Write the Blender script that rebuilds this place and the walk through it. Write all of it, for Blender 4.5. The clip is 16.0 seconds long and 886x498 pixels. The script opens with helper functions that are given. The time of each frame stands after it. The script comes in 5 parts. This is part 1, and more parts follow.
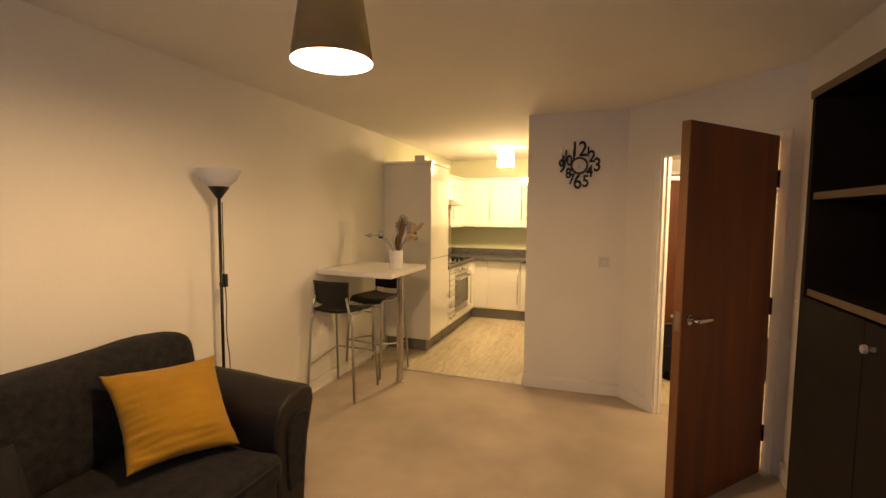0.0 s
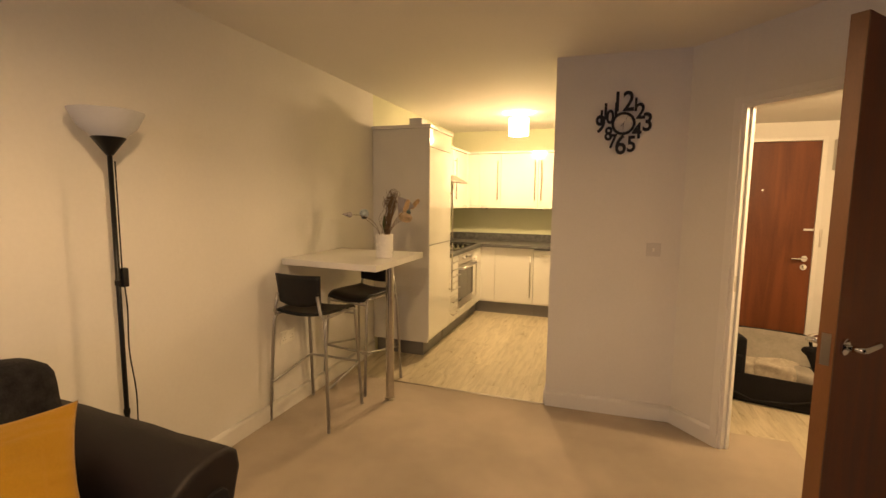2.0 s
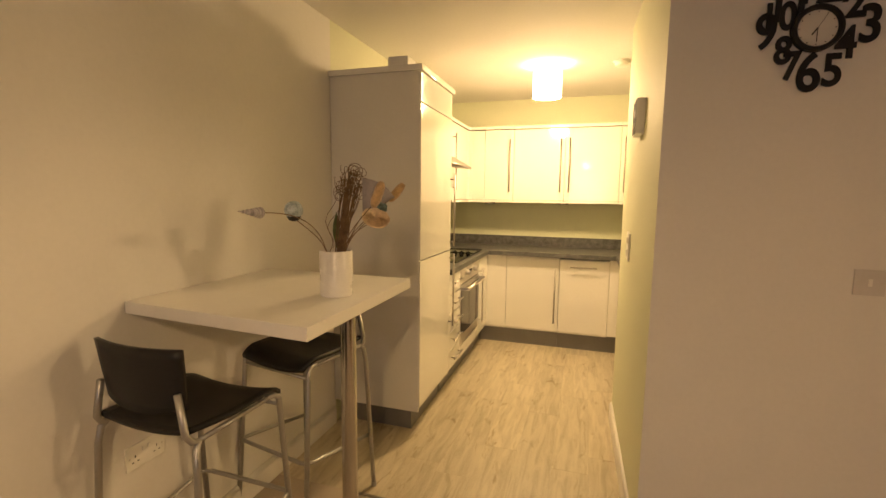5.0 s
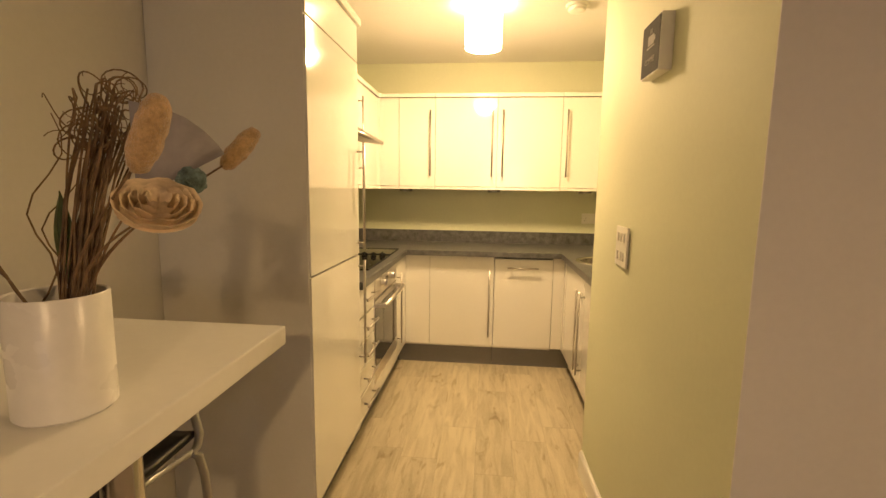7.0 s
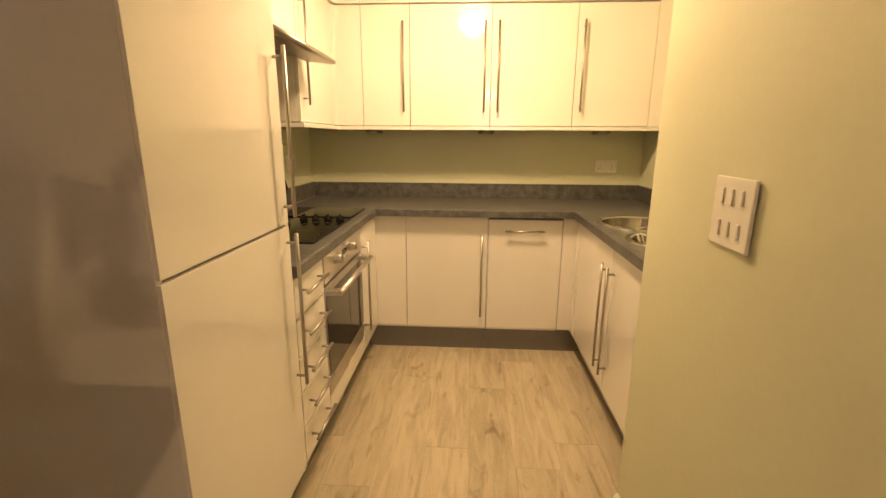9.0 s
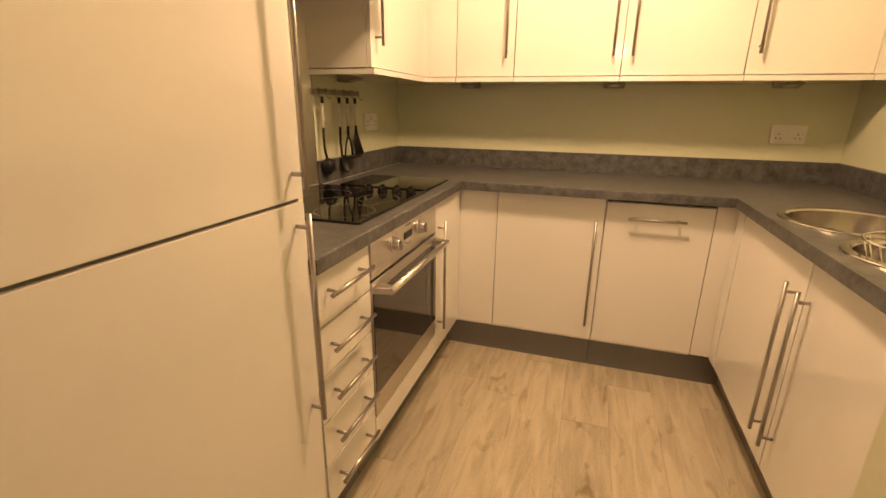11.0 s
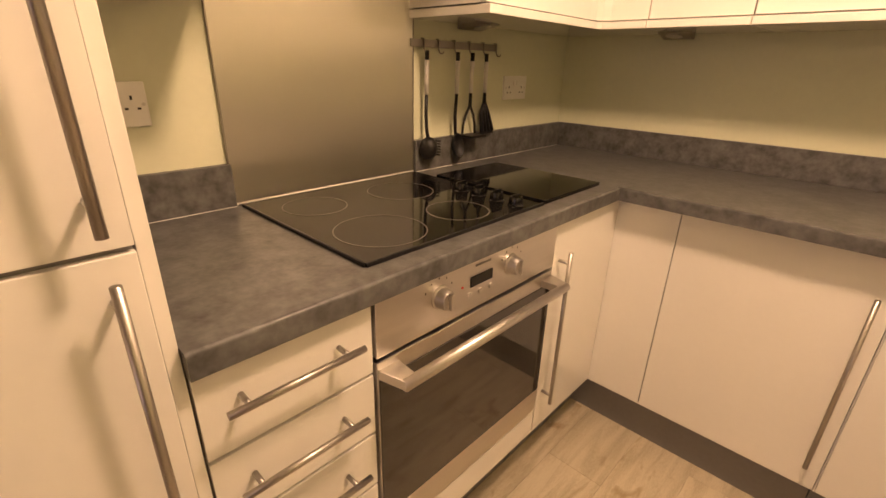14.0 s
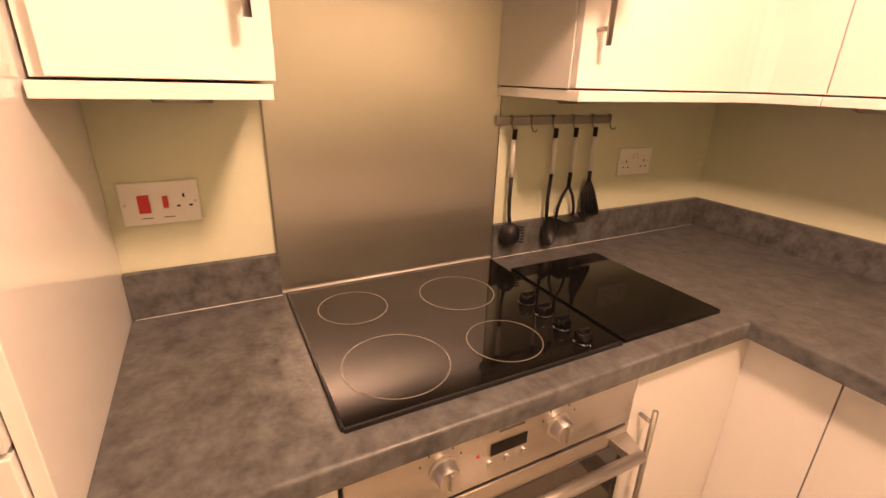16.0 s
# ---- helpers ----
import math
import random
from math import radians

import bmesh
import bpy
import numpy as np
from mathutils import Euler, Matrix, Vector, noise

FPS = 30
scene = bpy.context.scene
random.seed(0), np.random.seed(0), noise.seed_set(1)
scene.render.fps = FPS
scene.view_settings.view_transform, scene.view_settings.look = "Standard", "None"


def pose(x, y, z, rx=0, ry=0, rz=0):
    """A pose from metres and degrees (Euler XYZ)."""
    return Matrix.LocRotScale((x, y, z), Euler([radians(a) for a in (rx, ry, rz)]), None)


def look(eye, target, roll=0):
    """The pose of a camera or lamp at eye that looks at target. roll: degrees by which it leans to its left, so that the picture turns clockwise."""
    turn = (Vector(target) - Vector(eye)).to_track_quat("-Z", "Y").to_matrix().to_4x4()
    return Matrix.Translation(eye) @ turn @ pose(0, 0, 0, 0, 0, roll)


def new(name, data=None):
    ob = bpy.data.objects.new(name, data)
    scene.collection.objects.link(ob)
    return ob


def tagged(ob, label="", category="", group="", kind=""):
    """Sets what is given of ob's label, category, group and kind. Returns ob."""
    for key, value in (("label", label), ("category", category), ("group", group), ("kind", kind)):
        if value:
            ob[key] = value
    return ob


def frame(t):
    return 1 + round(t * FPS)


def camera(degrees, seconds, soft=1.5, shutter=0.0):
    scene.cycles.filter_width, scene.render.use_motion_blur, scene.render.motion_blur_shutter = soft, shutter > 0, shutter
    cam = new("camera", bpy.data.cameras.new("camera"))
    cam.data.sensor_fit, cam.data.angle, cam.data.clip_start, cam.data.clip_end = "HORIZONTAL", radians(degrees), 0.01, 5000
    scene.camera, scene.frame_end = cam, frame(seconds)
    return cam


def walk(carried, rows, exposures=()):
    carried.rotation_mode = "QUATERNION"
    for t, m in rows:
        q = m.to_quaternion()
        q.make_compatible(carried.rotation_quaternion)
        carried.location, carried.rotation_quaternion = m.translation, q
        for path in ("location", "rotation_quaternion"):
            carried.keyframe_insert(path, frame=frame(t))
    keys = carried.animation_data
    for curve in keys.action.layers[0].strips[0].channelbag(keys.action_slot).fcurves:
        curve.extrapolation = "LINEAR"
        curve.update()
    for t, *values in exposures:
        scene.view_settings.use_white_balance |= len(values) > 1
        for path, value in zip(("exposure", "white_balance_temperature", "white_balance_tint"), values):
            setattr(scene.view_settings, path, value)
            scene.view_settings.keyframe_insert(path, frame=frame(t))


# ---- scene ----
cam = camera(89.0, 16.0)
PATH = [
    (0, (0.095, 0.036, 1.536), (-0.562, 1.919, 1.386), 0.5),
    (0.5, (0.051, 0.2, 1.513), (-0.601, 2.083, 1.35), 0.6),
    (1, (-0.04, 0.418, 1.491), (-0.688, 2.302, 1.323), 0.6),
    (1.5, (-0.117, 0.636, 1.486), (-0.769, 2.518, 1.31), 0.7),
    (2, (-0.198, 0.861, 1.459), (-0.855, 2.738, 1.244), 0.6),
    (2.5, (-0.28, 1.091, 1.447), (-0.942, 2.966, 1.23), 0.7),
    (3, (-0.381, 1.311, 1.44), (-1.042, 3.186, 1.224), 0.8),
    (3.2, (-0.432, 1.405, 1.439), (-1.089, 3.279, 1.205), 0.8),
    (5.5, (-0.852, 2.494, 1.410), (-1.387, 4.407, 1.178), 0.5),
    (6, (-0.941, 2.722, 1.402), (-1.362, 4.662, 1.163), 0.6),
    (6.5, (-1.004, 2.927, 1.386), (-1.291, 4.891, 1.139), 0.6),
    (7, (-1.045, 3.132, 1.364), (-1.234, 5.106, 1.102), 0.8),
    (7.5, (-1.072, 3.345, 1.346), (-1.207, 5.322, 1.071), 0.6),
    (8, (-1.094, 3.526, 1.326), (-1.198, 5.492, 0.972), 0.4),
    (10.5, (-1.073, 4.303, 1.278), (-1.355, 6.201, 0.715), 0.5),
    (11, (-1.069, 4.406, 1.244), (-1.648, 6.224, 0.643), 0.7),
    (11.5, (-1.089, 4.570, 1.220), (-1.852, 6.308, 0.591), 1.0),
    (12, (-1.092, 4.699, 1.220), (-1.957, 6.372, 0.546), 1.2),
    (12.5, (-1.098, 4.802, 1.204), (-2.066, 6.407, 0.507), 1.1),
    (13, (-1.099, 4.915, 1.191), (-2.171, 6.428, 0.441), 1.3),
    (13.5, (-1.103, 5.028, 1.201), (-2.283, 6.459, 0.453), 1.4),
    (14, (-1.108, 5.127, 1.240), (-2.379, 6.474, 0.484), 1.5),
    (14.5, (-1.142, 5.232, 1.276), (-2.488, 6.495, 0.506), 1.5),
    (15, (-1.178, 5.308, 1.310), (-2.620, 6.458, 0.535), 1.6),
    (15.5, (-1.185, 5.378, 1.350), (-2.735, 6.374, 0.572), 1.7),
    (16, (-1.168, 5.435, 1.401), (-2.826, 6.300, 0.694), 1.7),
]
EXPOSURES = [(0.0, 0.12, 6790, 17), (3.2, 0.04, 6770, 17), (5.5, -0.03, 6670, 14), (8.0, -0.22, 6620, 16), (10.5, -0.42, 6540, 30), (12.5, -0.38, 6350, 31), (14.5, -0.24, 6040, 41), (16.0, -0.04, 6170, 52)]
walk(cam, [(t, look(eye, target, roll)) for t, eye, target, roll in PATH], EXPOSURES)

# ---- light ----
world = bpy.data.worlds.new("world")
scene.world = world
world.use_nodes = True
wn = world.node_tree.nodes
sky = wn.new("ShaderNodeTexSky")
sky.sky_type = "NISHITA"
sky.sun_disc = False
sky.sun_elevation, sky.sun_rotation = radians(4), radians(200)
world.node_tree.links.new(sky.outputs[0], wn["Background"].inputs[0])
wn["Background"].inputs[1].default_value = 0.12


def bulb(name, at, watts, colour, radius):
    lamp = bpy.data.lights.new(name, "POINT")
    lamp.energy, lamp.color, lamp.shadow_soft_size = watts, colour, radius
    ob = new(name, lamp)
    ob.matrix_world = pose(*at)
    return ob


WARM = (1.0, 0.665, 0.325)
KWARM = (1.0, 0.69, 0.34)
bulb("pendant_bulb_light", (-0.793, 1.41, 2.085), 66, WARM, 0.045)
bulb("kitchen_bulb_light", (-1.09, 5.86, 2.18), 112, KWARM, 0.095)
bulb("hall_bulb_light", (1.38, 3.76, 2.07), 56, KWARM, 0.045)

# the dusk sky's light in the window behind
dusk = bpy.data.lights.new("window_dusk_light", "AREA")
dusk.shape, dusk.size, dusk.size_y = "RECTANGLE", 1.4, 1.1
dusk.energy, dusk.color = 12, (0.62, 0.70, 1.0)
new("window_dusk_light", dusk).matrix_world = look((-0.5, -2.66, 1.52), (-0.5, 0.0, 1.4))

# ---- materials ----


def mat(name, colour, rough=0.5, metal=0.0, vary=0.06, scale=6.0, fine=60.0, bump=0.0, bump_scale=200.0, coat=0.0, stretch=(1, 1, 1), tint=None, spec=0.5, sheen=0.0, per_object=0.0):
    """A surface with colour drift at two scales, roughness drift and fine relief."""
    m = bpy.data.materials.new(name)
    m.use_nodes = True
    n, l = m.node_tree.nodes, m.node_tree.links
    b = n["Principled BSDF"]
    co = n.new("ShaderNodeTexCoord")
    mp = n.new("ShaderNodeMapping")
    mp.inputs["Scale"].default_value = stretch
    l.new(co.outputs["Object"], mp.inputs[0])
    big, small = n.new("ShaderNodeTexNoise"), n.new("ShaderNodeTexNoise")
    big.inputs["Scale"].default_value, small.inputs["Scale"].default_value = scale, fine
    big.inputs["Detail"].default_value, small.inputs["Detail"].default_value = 4, 3
    l.new(mp.outputs[0], big.inputs["Vector"])
    l.new(mp.outputs[0], small.inputs["Vector"])
    add = n.new("ShaderNodeMath")
    add.operation = "MULTIPLY_ADD"
    l.new(small.outputs[0], add.inputs[0])
    add.inputs[1].default_value = 0.5
    l.new(big.outputs[0], add.inputs[2])
    ramp = n.new("ShaderNodeValToRGB")
    c = Vector(colour)
    d = Vector(tint) if tint else c * (1 - 2.2 * vary)
    e = c * (1 + 1.4 * vary)
    ramp.color_ramp.elements[0].position, ramp.color_ramp.elements[1].position = 0.45, 1.05
    ramp.color_ramp.elements[0].color, ramp.color_ramp.elements[1].color = (*d, 1), (*e, 1)
    l.new(add.outputs[0], ramp.inputs[0])
    out = ramp.outputs[0]
    if per_object:
        info = n.new("ShaderNodeObjectInfo")
        hsv = n.new("ShaderNodeHueSaturation")
        mr = n.new("ShaderNodeMapRange")
        mr.inputs["To Min"].default_value, mr.inputs["To Max"].default_value = 1 - per_object, 1 + per_object
        l.new(info.outputs["Random"], mr.inputs[0])
        l.new(mr.outputs[0], hsv.inputs["Value"])
        l.new(out, hsv.inputs["Color"])
        out = hsv.outputs[0]
    l.new(out, b.inputs["Base Color"])
    rr = n.new("ShaderNodeMapRange")
    rr.inputs["To Min"].default_value, rr.inputs["To Max"].default_value = max(0.02, rough * 0.85), min(1, rough * 1.15)
    l.new(big.outputs[0], rr.inputs[0])
    l.new(rr.outputs[0], b.inputs["Roughness"])
    b.inputs["Metallic"].default_value = metal
    b.inputs["Coat Weight"].default_value = coat
    b.inputs["Coat Roughness"].default_value = 0.08
    b.inputs["Specular IOR Level"].default_value = spec
    b.inputs["Sheen Weight"].default_value = sheen
    if bump:
        bn = n.new("ShaderNodeTexNoise")
        bn.inputs["Scale"].default_value = bump_scale
        bn.inputs["Detail"].default_value = 3
        l.new(mp.outputs[0], bn.inputs["Vector"])
        bu = n.new("ShaderNodeBump")
        bu.inputs["Strength"].default_value = bump
        bu.inputs["Distance"].default_value = 0.004
        l.new(bn.outputs[0], bu.inputs["Height"])
        l.new(bu.outputs[0], b.inputs["Normal"])
    return m


def glow(name, colour, strength):
    m = bpy.data.materials.new(name)
    m.use_nodes = True
    b = m.node_tree.nodes["Principled BSDF"]
    b.inputs["Base Color"].default_value = (0.8, 0.75, 0.65, 1)
    b.inputs["Emission Color"].default_value = (*colour, 1)
    b.inputs["Emission Strength"].default_value = strength
    return m


def wood(name, light, dark, rough, ring=3.0, grain=(1.2, 18, 18), per_object=0.12, bump=0.06, coat=0.0, spread=(0.5, 0.95)):
    """Wood with the grain along x of the object, drawn out from noise."""
    m = mat(name, light, rough, vary=0.1, bump=bump, bump_scale=14, stretch=grain, per_object=per_object, coat=coat)
    n, l = m.node_tree.nodes, m.node_tree.links
    ramp = next(k for k in n if k.type == "VALTORGB")
    big = next(k for k in n if k.type == "TEX_NOISE")
    big.inputs["Scale"].default_value, big.inputs["Distortion"].default_value = ring, 0.8
    info, vm = n.new("ShaderNodeObjectInfo"), n.new("ShaderNodeVectorMath")
    vm.operation = "ADD"
    mul = n.new("ShaderNodeMath")
    mul.operation = "MULTIPLY"
    mul.inputs[1].default_value = 40
    l.new(info.outputs["Random"], mul.inputs[0])
    mp = next(k for k in n if k.type == "MAPPING")
    l.new(mp.outputs[0], vm.inputs[0])
    l.new(mul.outputs[0], vm.inputs[1])
    for k in n:
        if k.type == "TEX_NOISE":
            l.new(vm.outputs[0], k.inputs["Vector"])
    e = ramp.color_ramp.elements
    e[0].position, e[1].position = spread
    e[0].color, e[1].color = (*dark, 1), (*light, 1)
    return m


M_WALL = mat("white_wall_paint", (0.74, 0.72, 0.68), 0.75, vary=0.02, scale=1.5, bump=0.05, bump_scale=260)
M_GREEN = mat("pale_green_wall_paint", (0.64, 0.65, 0.465), 0.7, vary=0.02, scale=1.5, bump=0.05, bump_scale=260)
M_CEIL = mat("white_ceiling_paint", (0.76, 0.74, 0.70), 0.85, vary=0.02, scale=1.2, bump=0.04, bump_scale=200)
M_TRIM = mat("white_gloss_trim", (0.78, 0.76, 0.72), 0.32, vary=0.02, scale=3)
M_CARPET = mat("beige_carpet", (0.42, 0.35, 0.27), 0.95, vary=0.12, scale=2.2, fine=240, bump=0.7, bump_scale=420, spec=0.1, sheen=0.15)
M_LAM = wood("pale_oak_laminate", (0.56, 0.495, 0.36), (0.335, 0.28, 0.185), 0.4, ring=2.6, grain=(1.3, 9.5, 9.5), per_object=0.07, spread=(0.42, 0.88), bump=0.05)


def knots(m, share=0.55):
    """Darker knots and flecks, drawn out along the plank."""
    n, l = m.node_tree.nodes, m.node_tree.links
    shift = next(k for k in n if k.type == "VECT_MATH")
    stretch, spots, ramp, mix = n.new("ShaderNodeMapping"), n.new("ShaderNodeTexNoise"), n.new("ShaderNodeValToRGB"), n.new("ShaderNodeMix")
    stretch.inputs["Scale"].default_value = (1.6, 0.75, 0.75)
    l.new(shift.outputs[0], stretch.inputs[0])
    l.new(stretch.outputs[0], spots.inputs["Vector"])
    spots.inputs["Scale"].default_value, spots.inputs["Detail"].default_value, spots.inputs["Distortion"].default_value = 2.2, 5, 1.2
    e = ramp.color_ramp.elements
    e[0].position, e[1].position = 0.60, 0.74
    e[0].color, e[1].color = (1, 1, 1, 1), (0.60, 0.53, 0.42, 1)
    l.new(spots.outputs[0], ramp.inputs[0])
    mix.data_type, mix.blend_type = "RGBA", "MULTIPLY"
    mix.inputs[0].default_value = share
    base = n["Principled BSDF"].inputs["Base Color"]
    l.new(base.links[0].from_socket, mix.inputs[6])
    l.new(ramp.outputs[0], mix.inputs[7])
    l.new(mix.outputs[2], base)


knots(M_LAM, 0.9)
M_GLOSS = mat("white_gloss_cabinet", (0.80, 0.78, 0.72), 0.08, vary=0.01, scale=2, coat=0.5)
M_EDGE = mat("white_cabinet_board", (0.76, 0.74, 0.68), 0.35, vary=0.02, scale=3)
M_PLINTH = mat("grey_brown_plinth", (0.185, 0.178, 0.170), 0.4, vary=0.05, scale=5)
M_STONE = mat("dark_slate_laminate", (0.107, 0.107, 0.104), 0.34, vary=0.2, scale=22, fine=75, tint=(0.038, 0.037, 0.034), spec=0.3, bump=0.08, bump_scale=120)
M_STEEL = mat("brushed_steel", (0.62, 0.59, 0.55), 0.36, 1.0, vary=0.03, scale=3, fine=60, stretch=(1, 1, 20))
M_SPLASH = mat("brushed_steel_splashback", (0.80, 0.765, 0.69), 0.40, 1.0, vary=0.012, scale=1.5, fine=300, stretch=(1, 0.15, 3))
sb_nodes = M_SPLASH.node_tree.nodes
sb_tangent = sb_nodes.new("ShaderNodeTangent")
sb_tangent.direction_type, sb_tangent.axis = "RADIAL", "Z"
M_SPLASH.node_tree.links.new(sb_tangent.outputs[0], sb_nodes["Principled BSDF"].inputs["Tangent"])
sb_nodes["Principled BSDF"].inputs["Anisotropic"].default_value = 0.85
M_HANDLE = mat("satin_steel_handle", (0.44, 0.41, 0.37), 0.36, 1.0, vary=0.04, scale=4)
M_HOOD = mat("dull_hood_steel", (0.36, 0.33, 0.29), 0.38, 1.0, vary=0.04, scale=4)
M_SINK = mat("polished_sink_steel", (0.55, 0.52, 0.48), 0.2, 1.0, vary=0.04, scale=4)
M_CHROME = mat("chrome", (0.75, 0.74, 0.72), 0.1, 1.0, vary=0.02)
M_GLASS_B = mat("black_ceramic_glass", (0.006, 0.0055, 0.005), 0.05, vary=0.05, spec=0.27)
M_OVENGLASS = mat("dark_oven_glass", (0.03, 0.026, 0.022), 0.05, vary=0.05, spec=0.8)
M_BLACK = mat("black_plastic", (0.011, 0.0105, 0.0105), 0.45, vary=0.1, bump=0.05, bump_scale=300, spec=0.3)
M_BLACKMETAL = mat("black_painted_metal", (0.008, 0.008, 0.008), 0.4, vary=0.1, spec=0.3)
M_WHITEP = mat("white_plastic", (0.78, 0.76, 0.70), 0.3, vary=0.02)
M_GREYP = mat("grey_white_plastic", (0.60, 0.58, 0.55), 0.35, vary=0.03)
M_RED = mat("red_rocker_plastic", (0.55, 0.03, 0.02), 0.3, vary=0.05)
M_GREYM = mat("grey_painted_tube", (0.42, 0.41, 0.39), 0.35, 0.7, vary=0.05)
M_DOOR = wood("red_brown_door_veneer", (0.19, 0.056, 0.018), (0.095, 0.027, 0.0095), 0.5, ring=1.0, grain=(9, 9, 0.9), per_object=0.0, bump=0.02, coat=0.0)
M_DOOR.node_tree.nodes["Principled BSDF"].inputs["Specular IOR Level"].default_value = 0.3
M_DOOREDGE = wood("oak_door_lipping", (0.20, 0.085, 0.028), (0.13, 0.055, 0.018), 0.45, ring=1.0, grain=(12, 12, 0.9), per_object=0.0)
M_DARKWOOD = wood("black_brown_bookcase_veneer", (0.007, 0.0048, 0.004), (0.0035, 0.0025, 0.0022), 0.6, ring=1.0, grain=(9, 1, 9), per_object=0.0)
M_DARKWOOD.node_tree.nodes["Principled BSDF"].inputs["Specular IOR Level"].default_value = 0.08
M_SHELFEDGE = wood("brown_shelf_edge", (0.055, 0.031, 0.016), (0.034, 0.019, 0.010), 0.6, ring=1.0, grain=(9, 1, 9), per_object=0.0)
M_SEAM = mat("brown_joint", (0.16, 0.125, 0.085), 0.8)

# ---- building helpers ----
PLACE = {}


def thing(name, at=(0, 0, 0), rz=0.0, label="", category="", group="", kind=""):
    e = new(name)
    e.empty_display_size = 0.1
    m = pose(*at, 0, 0, rz)
    e.matrix_world = m
    PLACE[e.name] = m
    return tagged(e, label, category, group, kind)


def mesh_of(name, bm, material, smooth=None):
    me = bpy.data.meshes.new(name)
    if smooth is not None:
        for f in bm.faces:
            f.smooth = True
        for f in bm.faces:
            a = f.calc_area()
            if all(g.calc_area() * 5 < a for e in f.edges for g in e.link_faces if g is not f):
                f.smooth = False
        for e in bm.edges:
            if len(e.link_faces) == 2 and e.calc_face_angle(0) > radians(smooth):
                e.smooth = False
    bmesh.ops.recalc_face_normals(bm, faces=bm.faces)
    bm.to_mesh(me)
    bm.free()
    me.materials.append(material)
    return me


def part(name, bm, material, parent, label="", local=False, smooth=35):
    """Links a bmesh as one mesh object under a thing or a part; world coordinates unless local."""
    m = PLACE[parent.name]
    if not local:
        bm.transform(m.inverted())
    ob = new(name, mesh_of(name, bm, material, smooth))
    ob.parent = parent
    PLACE[ob.name] = m
    return tagged(ob, label)


def solo(name, bm, material, label="", category="", kind="", group="", smooth=35):
    """One mesh as a top-level object with its origin at the middle of its foot."""
    lo = Vector([min(v.co[i] for v in bm.verts) for i in range(3)])
    hi = Vector([max(v.co[i] for v in bm.verts) for i in range(3)])
    base = Vector(((lo.x + hi.x) / 2, (lo.y + hi.y) / 2, lo.z))
    bm.transform(Matrix.Translation(-base))
    ob = new(name, mesh_of(name, bm, material, smooth))
    ob.matrix_world = Matrix.Translation(base)
    PLACE[ob.name] = ob.matrix_world.copy()
    return tagged(ob, label, category, group, kind)


def box(x0, x1, y0, y1, z0, z1, bevel=0.0, seg=2, bm=None):
    bm = bm or bmesh.new()
    part_bm = bmesh.new()
    bmesh.ops.create_cube(part_bm, size=1)
    part_bm.transform(Matrix.Translation(((x0 + x1) / 2, (y0 + y1) / 2, (z0 + z1) / 2)) @ Matrix.Diagonal((abs(x1 - x0), abs(y1 - y0), abs(z1 - z0), 1)))
    if bevel:
        bmesh.ops.bevel(part_bm, geom=part_bm.edges[:], offset=bevel, segments=seg, affect="EDGES", profile=0.6)
    join(bm, part_bm)
    return bm


def join(bm, other):
    me = bpy.data.meshes.new("tmp")
    other.to_mesh(me)
    other.free()
    bm.from_mesh(me)
    bpy.data.meshes.remove(me)
    return bm


def tube(points, r, sides=10, bm=None, r_end=None, caps=True):
    """A round bar through points, with its own ends."""
    bm = bm or bmesh.new()
    pts = [Vector(p) for p in points]
    rings = []
    up = None
    for i, p in enumerate(pts):
        d = (pts[min(i + 1, len(pts) - 1)] - pts[max(i - 1, 0)]).normalized()
        if up is None:
            up = d.orthogonal().normalized()
        else:
            up = (up - d * up.dot(d)).normalized()
        side = d.cross(up)
        k = r if r_end is None else r + (r_end - r) * i / (len(pts) - 1)
        rings.append([bm.verts.new(p + (up * math.cos(a) + side * math.sin(a)) * k) for a in (2 * math.pi * j / sides for j in range(sides))])
    for a, b in zip(rings, rings[1:]):
        for j in range(sides):
            bm.faces.new((a[j], a[(j + 1) % sides], b[(j + 1) % sides], b[j]))
    if caps:
        bm.faces.new(rings[0][::-1])
        bm.faces.new(rings[-1])
    return bm


def lathe(profile, at=(0, 0, 0), sides=32, bm=None, axis="z", close=False):
    """Turns (radius, height) points about an axis through at."""
    bm = bm or bmesh.new()
    rows = []
    for r, h in profile:
        row = []
        for j in range(sides):
            a = 2 * math.pi * j / sides
            u, v = r * math.cos(a), r * math.sin(a)
            co = {"z": (u, v, h), "x": (h, u, v), "y": (u, h, v)}[axis]
            row.append(bm.verts.new(Vector(co) + Vector(at)))
        rows.append(row)
    pairs = list(zip(rows, rows[1:])) + ([(rows[-1], rows[0])] if close else [])
    for a, b in pairs:
        for j in range(sides):
            bm.faces.new((a[j], a[(j + 1) % sides], b[(j + 1) % sides], b[j]))
    if not close:
        for row, r in ((rows[0], profile[0][0]), (rows[-1], profile[-1][0])):
            if r > 1e-6:
                bm.faces.new(row)
    bmesh.ops.remove_doubles(bm, verts=bm.verts, dist=1e-6)
    return bm


